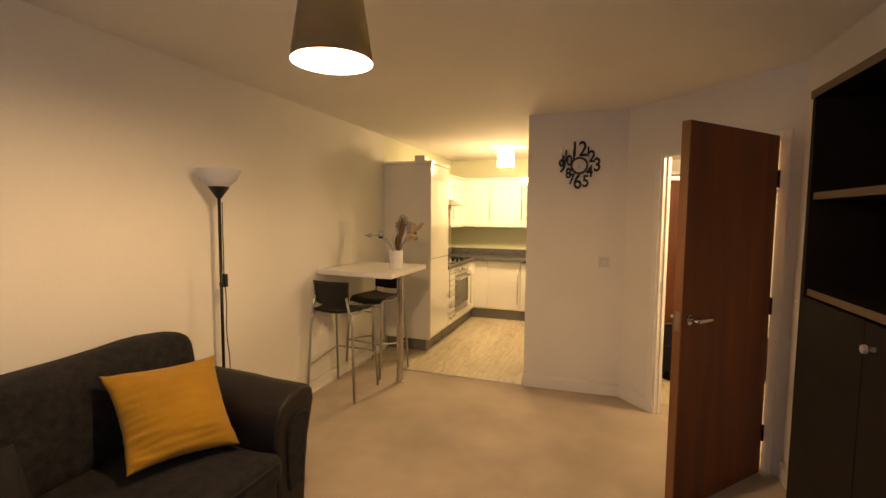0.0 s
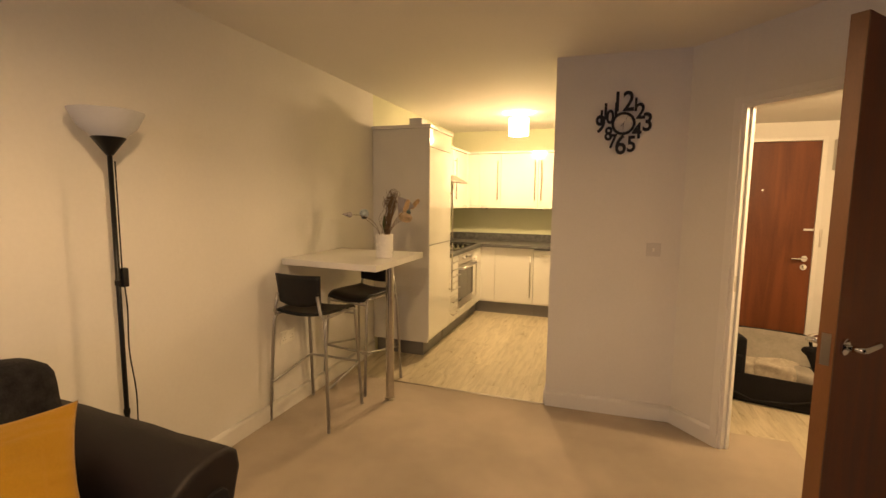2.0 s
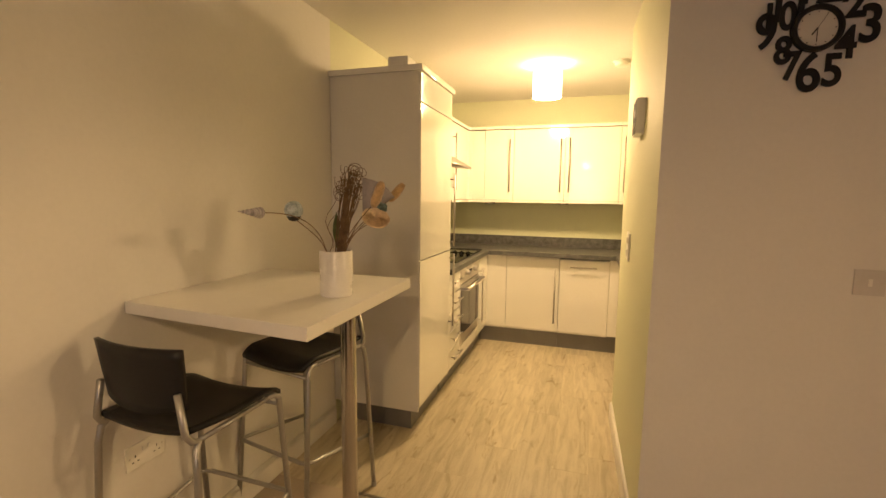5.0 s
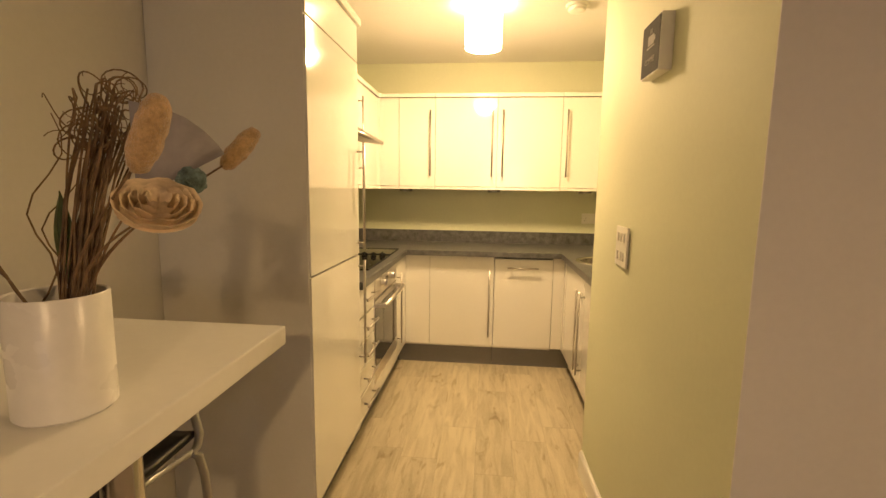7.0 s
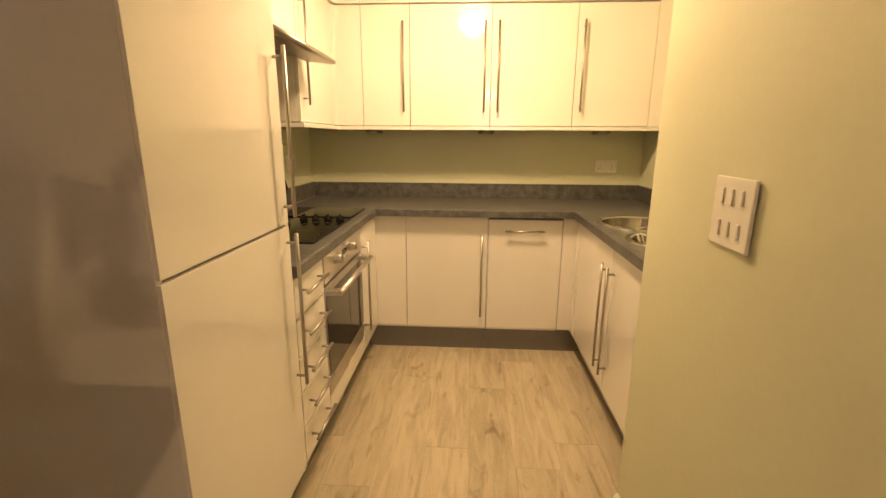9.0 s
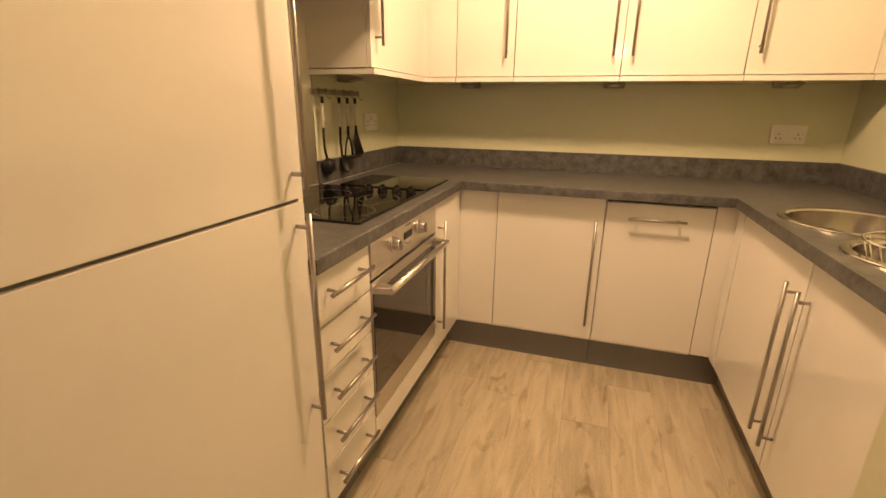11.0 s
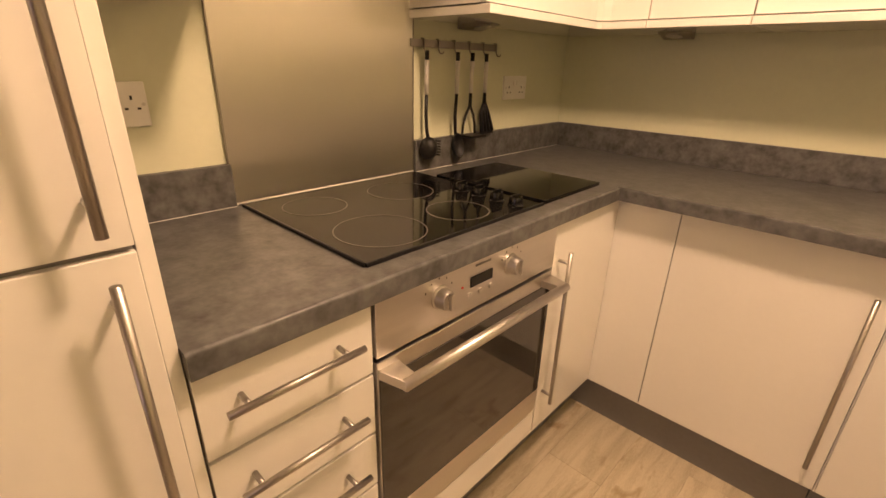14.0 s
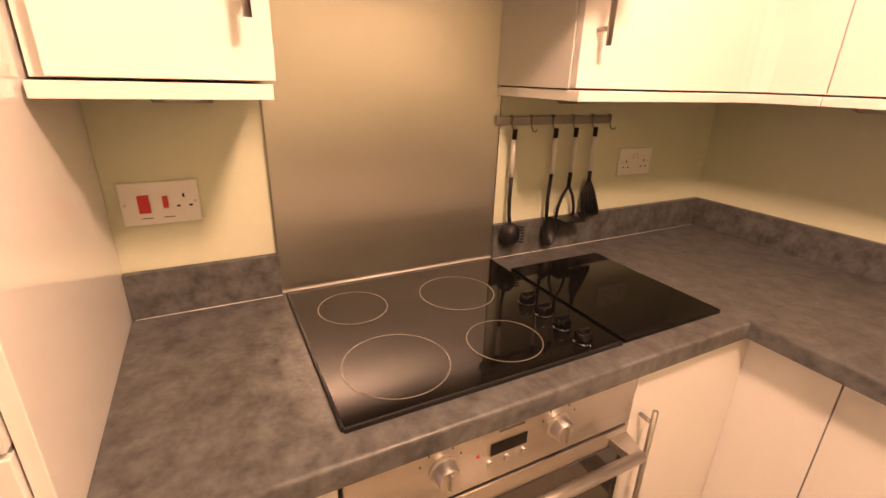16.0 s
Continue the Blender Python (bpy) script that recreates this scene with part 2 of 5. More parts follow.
def prism(outline, z0, z1, bm=None, bevel=0.0):
    """An upright block on a plan outline."""
    bm2 = bmesh.new()
    lo = [bm2.verts.new((x, y, z0)) for x, y in outline]
    hi = [bm2.verts.new((x, y, z1)) for x, y in outline]
    bm2.faces.new(lo[::-1])
    bm2.faces.new(hi)
    n = len(outline)
    for i in range(n):
        bm2.faces.new((lo[i], lo[(i + 1) % n], hi[(i + 1) % n], hi[i]))
    bmesh.ops.recalc_face_normals(bm2, faces=bm2.faces)
    if bevel:
        bmesh.ops.bevel(bm2, geom=bm2.edges[:], offset=bevel, segments=2, affect="EDGES", profile=0.6)
    return join(bm, bm2) if bm else bm2


def bar_handle(parent, a, b, out, r=0.006, stand=0.032, inset=0.03):
    """A steel bar handle from a to b, held off its door by two posts along out."""
    a, b, out = Vector(a), Vector(b), Vector(out)
    d = (b - a).normalized()
    bm = tube([a, b], r, 12)
    for p in (a + d * inset, b - d * inset):
        tube([p, p - out * stand], r * 0.8, 8, bm)
    return part("handle", bm, M_HANDLE, parent, "brushed steel bar handle")


# ---- structure ----
LW, BACK, RW, PIER, FACE, PEND, TOP = -2.212, 7.05, 0.065, -0.55, 4.085, 5.255, 2.41
PEDGE, PFRONT = -0.523, 4.053   # the pier is a little out of true
SOUTH, EAST = -2.6, 1.15
A45 = (0.290, FACE)
ADIR = Vector((math.cos(radians(-48.5)), math.sin(radians(-48.5))))
ANRM = Vector((-ADIR.y, ADIR.x))


def on_angle(s, off=0.0):
    """A plan point s along the slanting wall, off behind its living-room face."""
    return (A45[0] + ADIR.x * s + ANRM.x * off, A45[1] + ADIR.y * s + ANRM.y * off)


S_END = (EAST - A45[0]) / ADIR.x
S0, S1, HEAD = 0.338, 1.208, 2.012
T, TS = 0.11, 0.068   # wall thickness; the slanting partition is thinner


def wall(name, bm, material=None):
    return solo(name, bm, material or M_WALL, kind="structure", smooth=None)


solo("floor_living", box(LW, EAST, SOUTH, 4.06, -0.12, 0.0), M_CARPET, "beige short-pile carpet, lightly trodden", "carpet", "structure", smooth=None)
wall("wall_west", box(LW - T, LW, SOUTH - T, 4.64, 0, TOP))
wall("wall_west_kitchen", box(LW - T, LW, 4.64, BACK + T, 0, TOP), M_GREEN)
wall("wall_north_kitchen", box(LW, RW, BACK, BACK + T, 0, TOP), M_GREEN)
wall("wall_east_kitchen", box(RW, RW + T, PEND - T, BACK + T, 0, TOP), M_GREEN)
wall("wall_pier_kitchen_side", prism([(PEDGE, PFRONT + 0.003), (PIER + T, FACE + 0.003), (PIER + T, PEND), (PIER, PEND)], 0, TOP), M_GREEN)
wall("wall_pier_end", box(PIER + T, RW, PEND - T, PEND, 0, TOP), M_GREEN)
wall("wall_pier_face", prism([(PEDGE, PFRONT), A45, on_angle(0.05, TS * 0.9), (A45[0], FACE + T), (PEDGE + 0.005, FACE + T)], 0, TOP))
a0, a1 = on_angle(S0), on_angle(S1)
b0, b1 = on_angle(S0, TS), on_angle(S1, TS)
wall("wall_slant_left", prism([A45, a0, b0, on_angle(0.02, TS)], 0, TOP))
wall("wall_slant_over_door", prism([a0, a1, b1, b0], HEAD, TOP))
wall("wall_slant_right", prism([a1, on_angle(S_END), on_angle(S_END + 0.12, TS), b1], 0, TOP))
EY = on_angle(S_END)[1]
wall("wall_east", box(EAST, EAST + T, SOUTH - T, EY, 0, TOP))
# south wall with a window opening
wall("wall_south_left", box(LW, -1.3, SOUTH - T, SOUTH, 0, TOP))
wall("wall_south_right", box(0.3, EAST, SOUTH - T, SOUTH, 0, TOP))
wall("wall_south_sill", box(-1.3, 0.3, SOUTH - T, SOUTH, 0, 0.9))
wall("wall_south_head", box(-1.3, 0.3, SOUTH - T, SOUTH, 2.15, TOP))
wall("ceiling", box(LW, EAST + T, SOUTH, BACK, TOP, TOP + 0.1), M_CEIL)
solo("ground", box(-30, 30, -40, SOUTH - T, -0.3, -0.2), M_CARPET, kind="structure")

# hall behind the slanting wall
HX1, HY1 = 2.15, 5.75
wall("wall_hall_north_left", box(RW + T, 0.74, HY1, HY1 + T, 0, TOP))
wall("wall_hall_north_right", box(1.61, HX1, HY1, HY1 + T, 0, TOP))
wall("wall_hall_north_head", box(0.74, 1.61, HY1, HY1 + T, 2.03, TOP))
wall("wall_hall_outside", box(0.6, 1.9, HY1 + T + 0.02, HY1 + T + 0.1, 0, TOP))
wall("wall_hall_east", box(HX1, HX1 + T, 2.9, HY1 + T, 0, TOP))
wall("wall_hall_south", box(EAST + T, HX1, 2.9, 3.0, 0, TOP))
wall("wall_hall_west", box(RW + T - 0.02, RW + T + 0.03, FACE + T, HY1, 0, TOP))
wall("ceiling_hall", prism([(RW + T + 0.03, FACE + T), on_angle(0.03, TS + 0.001), on_angle(S_END + 0.12, TS + 0.001), (EAST + T, 3.0), (HX1, 3.0), (HX1, HY1), (RW + T + 0.03, HY1)], 2.18, 2.28), M_CEIL)

# skirting boards


def skirting(a, b, h=0.11, t=0.016):
    """A skirting board along the room side (left of a to b) with a rounded top edge."""
    a, b = Vector((*a, 0)), Vector((*b, 0))
    d = (b - a).normalized()
    n = Vector((-d.y, d.x, 0))
    prof = [(0, 0), (t, 0), (t, h - 0.02), (t * 0.75, h - 0.006), (t * 0.4, h), (0, h)]
    bm = bmesh.new()
    ra = [bm.verts.new(a + n * u + Vector((0, 0, v))) for u, v in prof]
    rb = [bm.verts.new(b + n * u + Vector((0, 0, v))) for u, v in prof]
    k = len(prof)
    for i in range(k):
        bm.faces.new((ra[i], ra[(i + 1) % k], rb[(i + 1) % k], rb[i]))
    bm.faces.new(ra)
    bm.faces.new(rb[::-1])
    return solo("baseboard", bm, M_TRIM, "white painted skirting board", "baseboard", "structure")


skirting((LW, 4.62), (LW, SOUTH))
skirting(A45, (PEDGE, PFRONT))
skirting(on_angle(0.325), A45)
skirting((EAST, SOUTH), (EAST, EY))
skirting((PEDGE, PFRONT), (PIER, PEND - 0.01))
skirting((LW, SOUTH), (EAST, SOUTH))
skirting((0.71, HY1), (RW + T + 0.03, HY1))

# threshold strip between carpet and laminate
solo("threshold_strip", box(-1.74, PEDGE, 4.049, 4.062, -0.002, 0.005, 0.002), M_HOOD, "thin metal floor threshold strip", "threshold", "structure")

# ---- kitchen ----
FX, FY, RX = -1.655, 6.515, -0.458   # door faces of the left, back and right runs
WT0, WT1 = 0.87, 0.91


def slab_x(y0, y1, z0, z1, x=FX, t=0.018):
    return box(x - t, x, y0 + 0.0011, y1 - 0.0011, z0 + 0.0015, z1 - 0.0015, 0.0015)


def slab_y(x0, x1, z0, z1, y=FY, t=0.018):
    return box(x0 + 0.0009, x1 - 0.0009, y, y + t, z0 + 0.0015, z1 - 0.0015, 0.0013)


# tall fridge-freezer housing
TY0, TY1 = 4.627, 5.225
tall = thing("tall_fridge_unit", ((LW + FX) / 2, (TY0 + TY1) / 2, 0), label="tall white gloss integrated fridge-freezer cabinet beside the breakfast table", category="cabinet")
part("body", box(LW + 0.003, FX - 0.02, TY0 + 0.02, TY1, 0.15, 2.09), M_EDGE, tall)
part("end_panel", box(LW + 0.003, FX - 0.004, TY1 + 0.001, TY1 + 0.018, 0.15, 2.09, 0.0015), M_GLOSS, tall, "white gloss end panel")
part("end_panel", box(LW + 0.003, FX - 0.002, TY0, TY0 + 0.018, 0.15, 2.09, 0.0015), M_EDGE, tall, "off-white satin end panel")
TX = FX + 0.006
d = part("door", slab_x(TY0 + 0.002, TY1, 0.176, 1.049, TX), M_GLOSS, tall)
# dark strip added behind the door split, giving the gap its shade by colour
part("door_seal", box(FX - 0.0195, FX - 0.005, TY0 + 0.02, TY1 - 0.002, 1.040, 1.064), M_PLINTH, tall, "dark strip for the shade in the gap between the doors")
bar_handle(d, (TX + 0.035, 5.193, 0.522), (TX + 0.035, 5.193, 1.029), (1, 0, 0))
d = part("door", slab_x(TY0 + 0.002, TY1, 1.0535, 1.925, TX), M_GLOSS, tall)
bar_handle(d, (TX + 0.035, 5.193, 1.08), (TX + 0.035, 5.193, 1.56), (1, 0, 0))
part("top_panel", slab_x(TY0 + 0.002, TY1, 1.928, 2.088, TX), M_GLOSS, tall)
part("cornice", box(LW + 0.003, FX + 0.02, TY0 - 0.018, TY1 + 0.02, 2.09, 2.122, 0.003), M_GLOSS, tall)
part("plinth", box(LW + 0.003, FX - 0.075, TY0 + 0.075, TY1, 0.0, 0.15), M_PLINTH, tall, "grey-brown plinth")
solo("duct_box", box(-1.86, -1.74, 4.66, 4.80, 2.124, 2.185, 0.004), M_WHITEP, "small grey-white box on top of the tall cabinet", "box")

# drawer unit
drawers = thing("drawer_unit", (-1.93, 5.376, 0), label="white gloss five-drawer kitchen base unit with steel bar handles", category="cabinet")
part("body", box(LW + 0.003, FX - 0.02, 5.250, 5.533, 0.15, WT0 - 0.002), M_EDGE, drawers)
for z0, z1 in ((0.173, 0.308), (0.311, 0.446), (0.449, 0.580), (0.583, 0.717), (0.720, 0.865)):
    d = part("drawer_front", slab_x(5.2448, 5.533, z0, z1), M_GLOSS, drawers)
    bar_handle(d, (FX + 0.035, 5.272, z1 - 0.055), (FX + 0.035, 5.492, z1 - 0.055), (1, 0, 0))
part("plinth", box(LW + 0.003, FX - 0.075, 5.250, 5.533, 0.0, 0.15), M_PLINTH, drawers, "grey-brown plinth")

# oven
oven = thing("oven", (-1.93, 5.836, 0), label="built-in brushed steel electric oven with dark glass door", category="oven")
OX = -1.652
part("body", box(LW + 0.003, OX - 0.03, 5.537, 6.135, 0.27, WT0 - 0.002), M_BLACKMETAL, oven)
cp = part("control_panel", box(OX - 0.03, OX, 5.5385, 6.1335, 0.747, 0.866, 0.002), M_STEEL, oven)
for y in (5.700, 5.935):
    kn = lathe([(0.026, 0.0), (0.026, 0.003), (0.022, 0.005), (0.0205, 0.02), (0.0185, 0.026), (0.0, 0.026)], (OX, y, 0.815), 24, axis="x")
    part("knob", kn, M_STEEL, cp, "round steel control knob")
    part("grip", box(OX + 0.02, OX + 0.034, y - 0.0035, y + 0.0035, 0.797, 0.833, 0.002), M_STEEL, cp)
part("display", box(OX, OX + 0.002, 5.79, 5.865, 0.803, 0.828, 0.0008), M_GLASS_B, cp, "small dark clock display")
for y in (5.79, 5.826, 5.862):
    part("button", lathe([(0.007, 0), (0.007, 0.003), (0, 0.0035)], (OX, y, 0.785), 14, axis="x"), M_STEEL, cp)
part("indicator", lathe([(0.003, 0), (0.003, 0.0015), (0, 0.002)], (OX, 5.765, 0.812), 10, axis="x"), M_RED, cp, "small red indicator lamp")
for y, s in ((5.66, 1), (5.975, 1)):
    for j in range(5):
        a = radians(-60 + 30 * j)
        part("scale_mark", box(OX, OX + 0.0006, y + 0.042 * math.sin(a) - 0.0012 + (0.035 if y < 5.8 else -0.04), y + 0.042 * math.sin(a) + 0.0012 + (0.035 if y < 5.8 else -0.04), 0.815 + 0.042 * math.cos(a) - 0.002, 0.815 + 0.042 * math.cos(a) + 0.002), M_BLACK, cp)
part("name_plate", box(OX, OX + 0.0008, 5.805, 5.857, 0.8475, 0.8525), M_PLINTH, cp, "small dark maker's mark")
od = part("door", box(OX - 0.028, OX, 5.5385, 6.1335, 0.262, 0.737, 0.003), M_STEEL, oven, "brushed steel oven door")
part("window", box(OX - 0.002, OX + 0.003, 5.5415, 6.1305, 0.345, 0.70, 0.001), M_OVENGLASS, od, "dark glass oven window")
hb = tube([(OX + 0.055, 5.555, 0.712), (OX + 0.055, 6.118, 0.712)], 0.012, 16)
part("handle", hb, M_STEEL, od, "thick brushed steel oven handle")
for y in (5.57, 6.103):
    part("handle_bracket", prism([(OX, y - 0.03 if y < 5.8 else y - 0.02), (OX + 0.06, y - 0.015), (OX + 0.06, y + 0.015), (OX, y + 0.02 if y < 5.8 else y + 0.03)], 0.702, 0.722, bevel=0.002), M_STEEL, od)
part("filler_panel", slab_x(5.537, 6.135, 0.165, 0.258), M_GLOSS, oven, "white gloss panel below the oven")
part("plinth", box(LW + 0.003, FX - 0.075, 5.537, 6.135, 0.0, 0.15), M_PLINTH, oven, "grey-brown plinth")

# corner unit and back run
corner = thing("corner_base_unit", (-1.93, 6.6, 0), label="white gloss corner base cabinet with one narrow door", category="cabinet")
part("body", box(LW + 0.003, FX - 0.02, 6.138, BACK - 0.003, 0.15, WT0 - 0.002), M_EDGE, corner)
d = part("door", slab_x(6.139, FY + 0.0185, 0.165, 0.865), M_GLOSS, corner)
bar_handle(d, (FX + 0.035, 6.165, 0.285), (FX + 0.035, 6.165, 0.785), (1, 0, 0))
part("plinth", box(LW + 0.003, FX - 0.075, 6.138, BACK - 0.003, 0.0, 0.15), M_PLINTH, corner, "grey-brown plinth")

base = thing("base_unit", (-1.3, 6.78, 0), label="white gloss base cabinet with a fixed panel and one door", category="cabinet")
part("body", box(FX - 0.018, -0.98, FY + 0.02, BACK - 0.003, 0.15, WT0 - 0.002), M_EDGE, base)
part("filler_panel", slab_y(FX - 0.0004, -1.468, 0.165, 0.865), M_GLOSS, base)
d = part("door", slab_y(-1.467, -0.978, 0.165, 0.865), M_GLOSS, base)
bar_handle(d, (-1.013, FY - 0.035, 0.25), (-1.013, FY - 0.035, 0.765), (0, -1, 0))
part("plinth", box(FX - 0.073, -0.98, 6.565, BACK - 0.003, 0.0, 0.15), M_PLINTH, base, "grey-brown plinth")

dish = thing("integrated_dishwasher", (-0.75, 6.78, 0), label="slim integrated dishwasher behind a white gloss door with horizontal handle", category="dishwasher")
part("body", box(-0.976, -0.54, FY + 0.0185, BACK - 0.003, 0.15, 0.852), M_EDGE, dish)
# dark strip set back in the gap between door and worktop
part("top_rim", box(-0.974, -0.542, FY + 0.012, FY + 0.20, 0.8535, WT0 - 0.002), M_BLACKMETAL, dish, "dark strip in the gap above the door")
d = part("door", slab_y(-0.974, -0.540, 0.165, 0.852), M_GLOSS, dish)
bar_handle(d, (-0.88, FY - 0.035, 0.787), (-0.65, FY - 0.035, 0.787), (0, -1, 0))
part("plinth", box(-0.978, -0.387, 6.565, BACK - 0.003, 0.0, 0.15), M_PLINTH, dish, "grey-brown plinth")

sinku = thing("sink_base_unit", (-0.25, 5.95, 0), label="white gloss sink base cabinet with two doors", category="cabinet")
part("body", box(RX + 0.02, RW - 0.003, PEND + 0.02, BACK - 0.003, 0.15, WT0 - 0.21), M_EDGE, sinku)
part("corner_post", prism([(-0.538, FY), (-0.46, FY), (-0.46, FY - 0.085), (-0.442, FY - 0.085), (-0.442, FY + 0.018), (-0.538, FY + 0.018)], 0.165, 0.865), M_GLOSS, sinku)
for y0, y1, hy in ((5.821, 6.428, 5.862), (PEND + 0.02, 5.819, 5.780)):
    d = part("door", box(RX, RX + 0.018, y0 + 0.0015, y1 - 0.0015, 0.165, 0.865, 0.002), M_GLOSS, sinku)
    bar_handle(d, (RX - 0.035, hy, 0.272), (RX - 0.035, hy, 0.776), (-1, 0, 0))
part("plinth", box(-0.385, RW - 0.003, PEND + 0.02, BACK - 0.003, 0.0, 0.15), M_PLINTH, sinku, "grey-brown plinth")

# worktop with round bowl cut-outs
top = thing("worktop", (-1.1, 6.75, WT0), label="dark grey slate-effect laminate worktop with upstand", category="worktop")
WX, WY, WR = -1.638, 6.462, -0.492


def worktop_run(outline, bev=0.008):
    bm = prism(outline, WT0, WT1)
    front = [e for e in bm.edges if all(v.co.z > WT1 - 1e-4 for v in e.verts) and (all(abs(v.co.x - WX) < 1e-4 for v in e.verts) or all(abs(v.co.y - WY) < 1e-4 for v in e.verts))]
    bmesh.ops.bevel(bm, geom=front, offset=bev, segments=3, affect="EDGES", profile=0.5)
    return bm


part("slab", worktop_run([(LW + 0.003, 5.2436), (WX, 5.2436), (WX, WY), (WR, WY), (WR, 6.43), (RW - 0.003, 6.43), (RW - 0.003, BACK - 0.003), (LW + 0.003, BACK - 0.003)], 0.007), M_STONE, top)
part("upstand", box(LW + 0.003, LW + 0.021, 5.2436, 5.545, WT1, 1.012, 0.002), M_STONE, top)
part("upstand", box(LW + 0.003, LW + 0.021, 6.134, BACK - 0.003, WT1, 1.012, 0.002), M_STONE, top)
part("upstand", box(LW + 0.023, RW - 0.003, BACK - 0.021, BACK - 0.003, WT1, 1.012, 0.002), M_STONE, top)
part("upstand", box(RW - 0.021, RW - 0.003, PEND + 0.01, BACK - 0.023, WT1, 1.012, 0.002), M_STONE, top)

BOWLS = ((-0.245, 6.12, 0.185, 0.15), (-0.27, 5.72, 0.15, 0.13))


def slab_with_holes(x0, x1, y0, y1):
    """The sink run of the worktop: strips split round two round bowls."""
    bm = bmesh.new()
    n = 40
    cuts = [y0, (BOWLS[0][1] - BOWLS[0][2] + BOWLS[1][1] + BOWLS[1][2]) / 2, y1]
    for (cx, cy, r, _), a, b in ((BOWLS[1], cuts[0], cuts[1]), (BOWLS[0], cuts[1], cuts[2])):
        inner, outer = [], []
        turns = sorted([2 * math.pi * (j + 0.5) / n for j in range(n)] + [math.atan2(py - cy, px - cx) % (2 * math.pi) for px in (x0, x1) for py in (a, b)])
        for t in turns:
            c, s = math.cos(t), math.sin(t)
            k = min(((x1 - cx) if c > 0 else (x0 - cx)) / c, ((b - cy) if s > 0 else (a - cy)) / s)
            inner.append((cx + r * c, cy + r * s))
            outer.append((cx + k * c, cy + k * s))
        rows = [[bm.verts.new((*p, z)) for p in ring] for ring, z in ((inner, WT0), (outer, WT0), (outer, WT1), (inner, WT1))]
        m = len(turns)
        for q in range(4):
            ra, rb = rows[q], rows[(q + 1) % 4]
            for j in range(m):
                bm.faces.new((ra[j], ra[(j + 1) % m], rb[(j + 1) % m], rb[j]))
    return bm


part("sink_run", slab_with_holes(WR, RW - 0.003, PEND + 0.008, 6.43), M_STONE, top, smooth=None)

sink = thing("inset_sink", (-0.25, 5.95, WT1), label="stainless steel inset sink with two round bowls", category="sink")
for i, (cx, cy, r, dep) in enumerate(BOWLS):
    part("bowl", lathe([(r + 0.025, 0.0015), (r + 0.023, 0.005), (r + 0.004, 0.006), (r - 0.003, 0.0), (r - 0.012, -dep * 0.7), (r - 0.04, -dep), (0.035, -dep - 0.006), (0.0, -dep - 0.006), (0.0, -dep - 0.009), (0.036, -dep - 0.009), (r - 0.037, -dep - 0.004), (r - 0.008, -dep * 0.7), (r - 0.0005, -0.002)], (cx, cy, WT1), 40, close=True), M_SINK, sink)
    part("drain", lathe([(0.03, -dep - 0.005), (0.03, -dep - 0.002), (0.02, -dep - 0.001), (0, -dep - 0.001)], (cx, cy, WT1), 20), M_CHROME, sink)

tap = thing("mixer_tap", (-0.06, 5.70, WT1), label="chrome kitchen mixer tap with curved spout behind the sink", category="tap")
part("body", lathe([(0.028, 0), (0.028, 0.006), (0.02, 0.012), (0.018, 0.09), (0.014, 0.1), (0, 0.1)], (-0.06, 5.70, WT1), 20), M_CHROME, tap)
part("spout", tube([(-0.06, 5.70, WT1 + 0.085), (-0.068, 5.735, WT1 + 0.098), (-0.105, 5.92, WT1 + 0.128), (-0.142, 6.10, WT1 + 0.157), (-0.147, 6.125, WT1 + 0.157), (-0.149, 6.135, WT1 + 0.145), (-0.149, 6.135, WT1 + 0.13)], 0.0095, 12), M_CHROME, tap)
part("lever", tube([(-0.06, 5.69, WT1 + 0.09), (-0.09, 5.62, WT1 + 0.115)], 0.006, 10), M_CHROME, tap)

# hob
M_KNOB = mat("glossy_black_knob", (0.005, 0.005, 0.005), 0.14, vary=0.05)
hob = thing("ceramic_hob", (-1.947, 5.842, WT1), label="black ceramic glass hob with four marked rings and side knobs", category="hob")
part("glass", box(-2.18, -1.694, 5.555, 6.122, WT1, WT1 + 0.006, 0.002), M_GLASS_B, hob)
M_RING = mat("pale_ring_print", (0.13, 0.115, 0.09), 0.35, vary=0.05)
for x, y, r in ((-2.055, 5.675, 0.076), (-1.816, 5.685, 0.098), (-2.028, 5.925, 0.090), (-1.801, 5.910, 0.076)):
    part("ring", lathe([(r - 0.0012, 0.0), (r + 0.0012, 0.0), (r + 0.0012, 0.0005), (r - 0.0012, 0.0005)], (x, y, WT1 + 0.006), 56, close=True), M_RING, hob, "printed heating ring")
for i in range(4):
    x = -1.912 + 0.061 * i
    part("knob", lathe([(0.0205, 0), (0.0205, 0.003), (0.018, 0.005), (0.017, 0.02), (0.0155, 0.024), (0, 0.024)], (x, 6.048, WT1 + 0.006), 20), M_KNOB, hob, "round black control knob")
    part("grip", box(x - 0.003, x + 0.003, 6.033, 6.063, WT1 + 0.028, WT1 + 0.036, 0.001), M_KNOB, hob)
part("front_trim", box(-1.697, -1.6915, 5.555, 6.122, WT1, WT1 + 0.008, 0.001), M_BLACK, hob)
part("side_trim", box(-2.18, -1.697, 5.551, 5.5565, WT1, WT1 + 0.008, 0.001), M_BLACK, hob)
solo("glass_board", box(-2.09, -1.694, 6.128, 6.437, WT1 + 0.0005, WT1 + 0.011, 0.002), M_GLASS_B, "glossy black glass worktop saver beside the hob", "board")
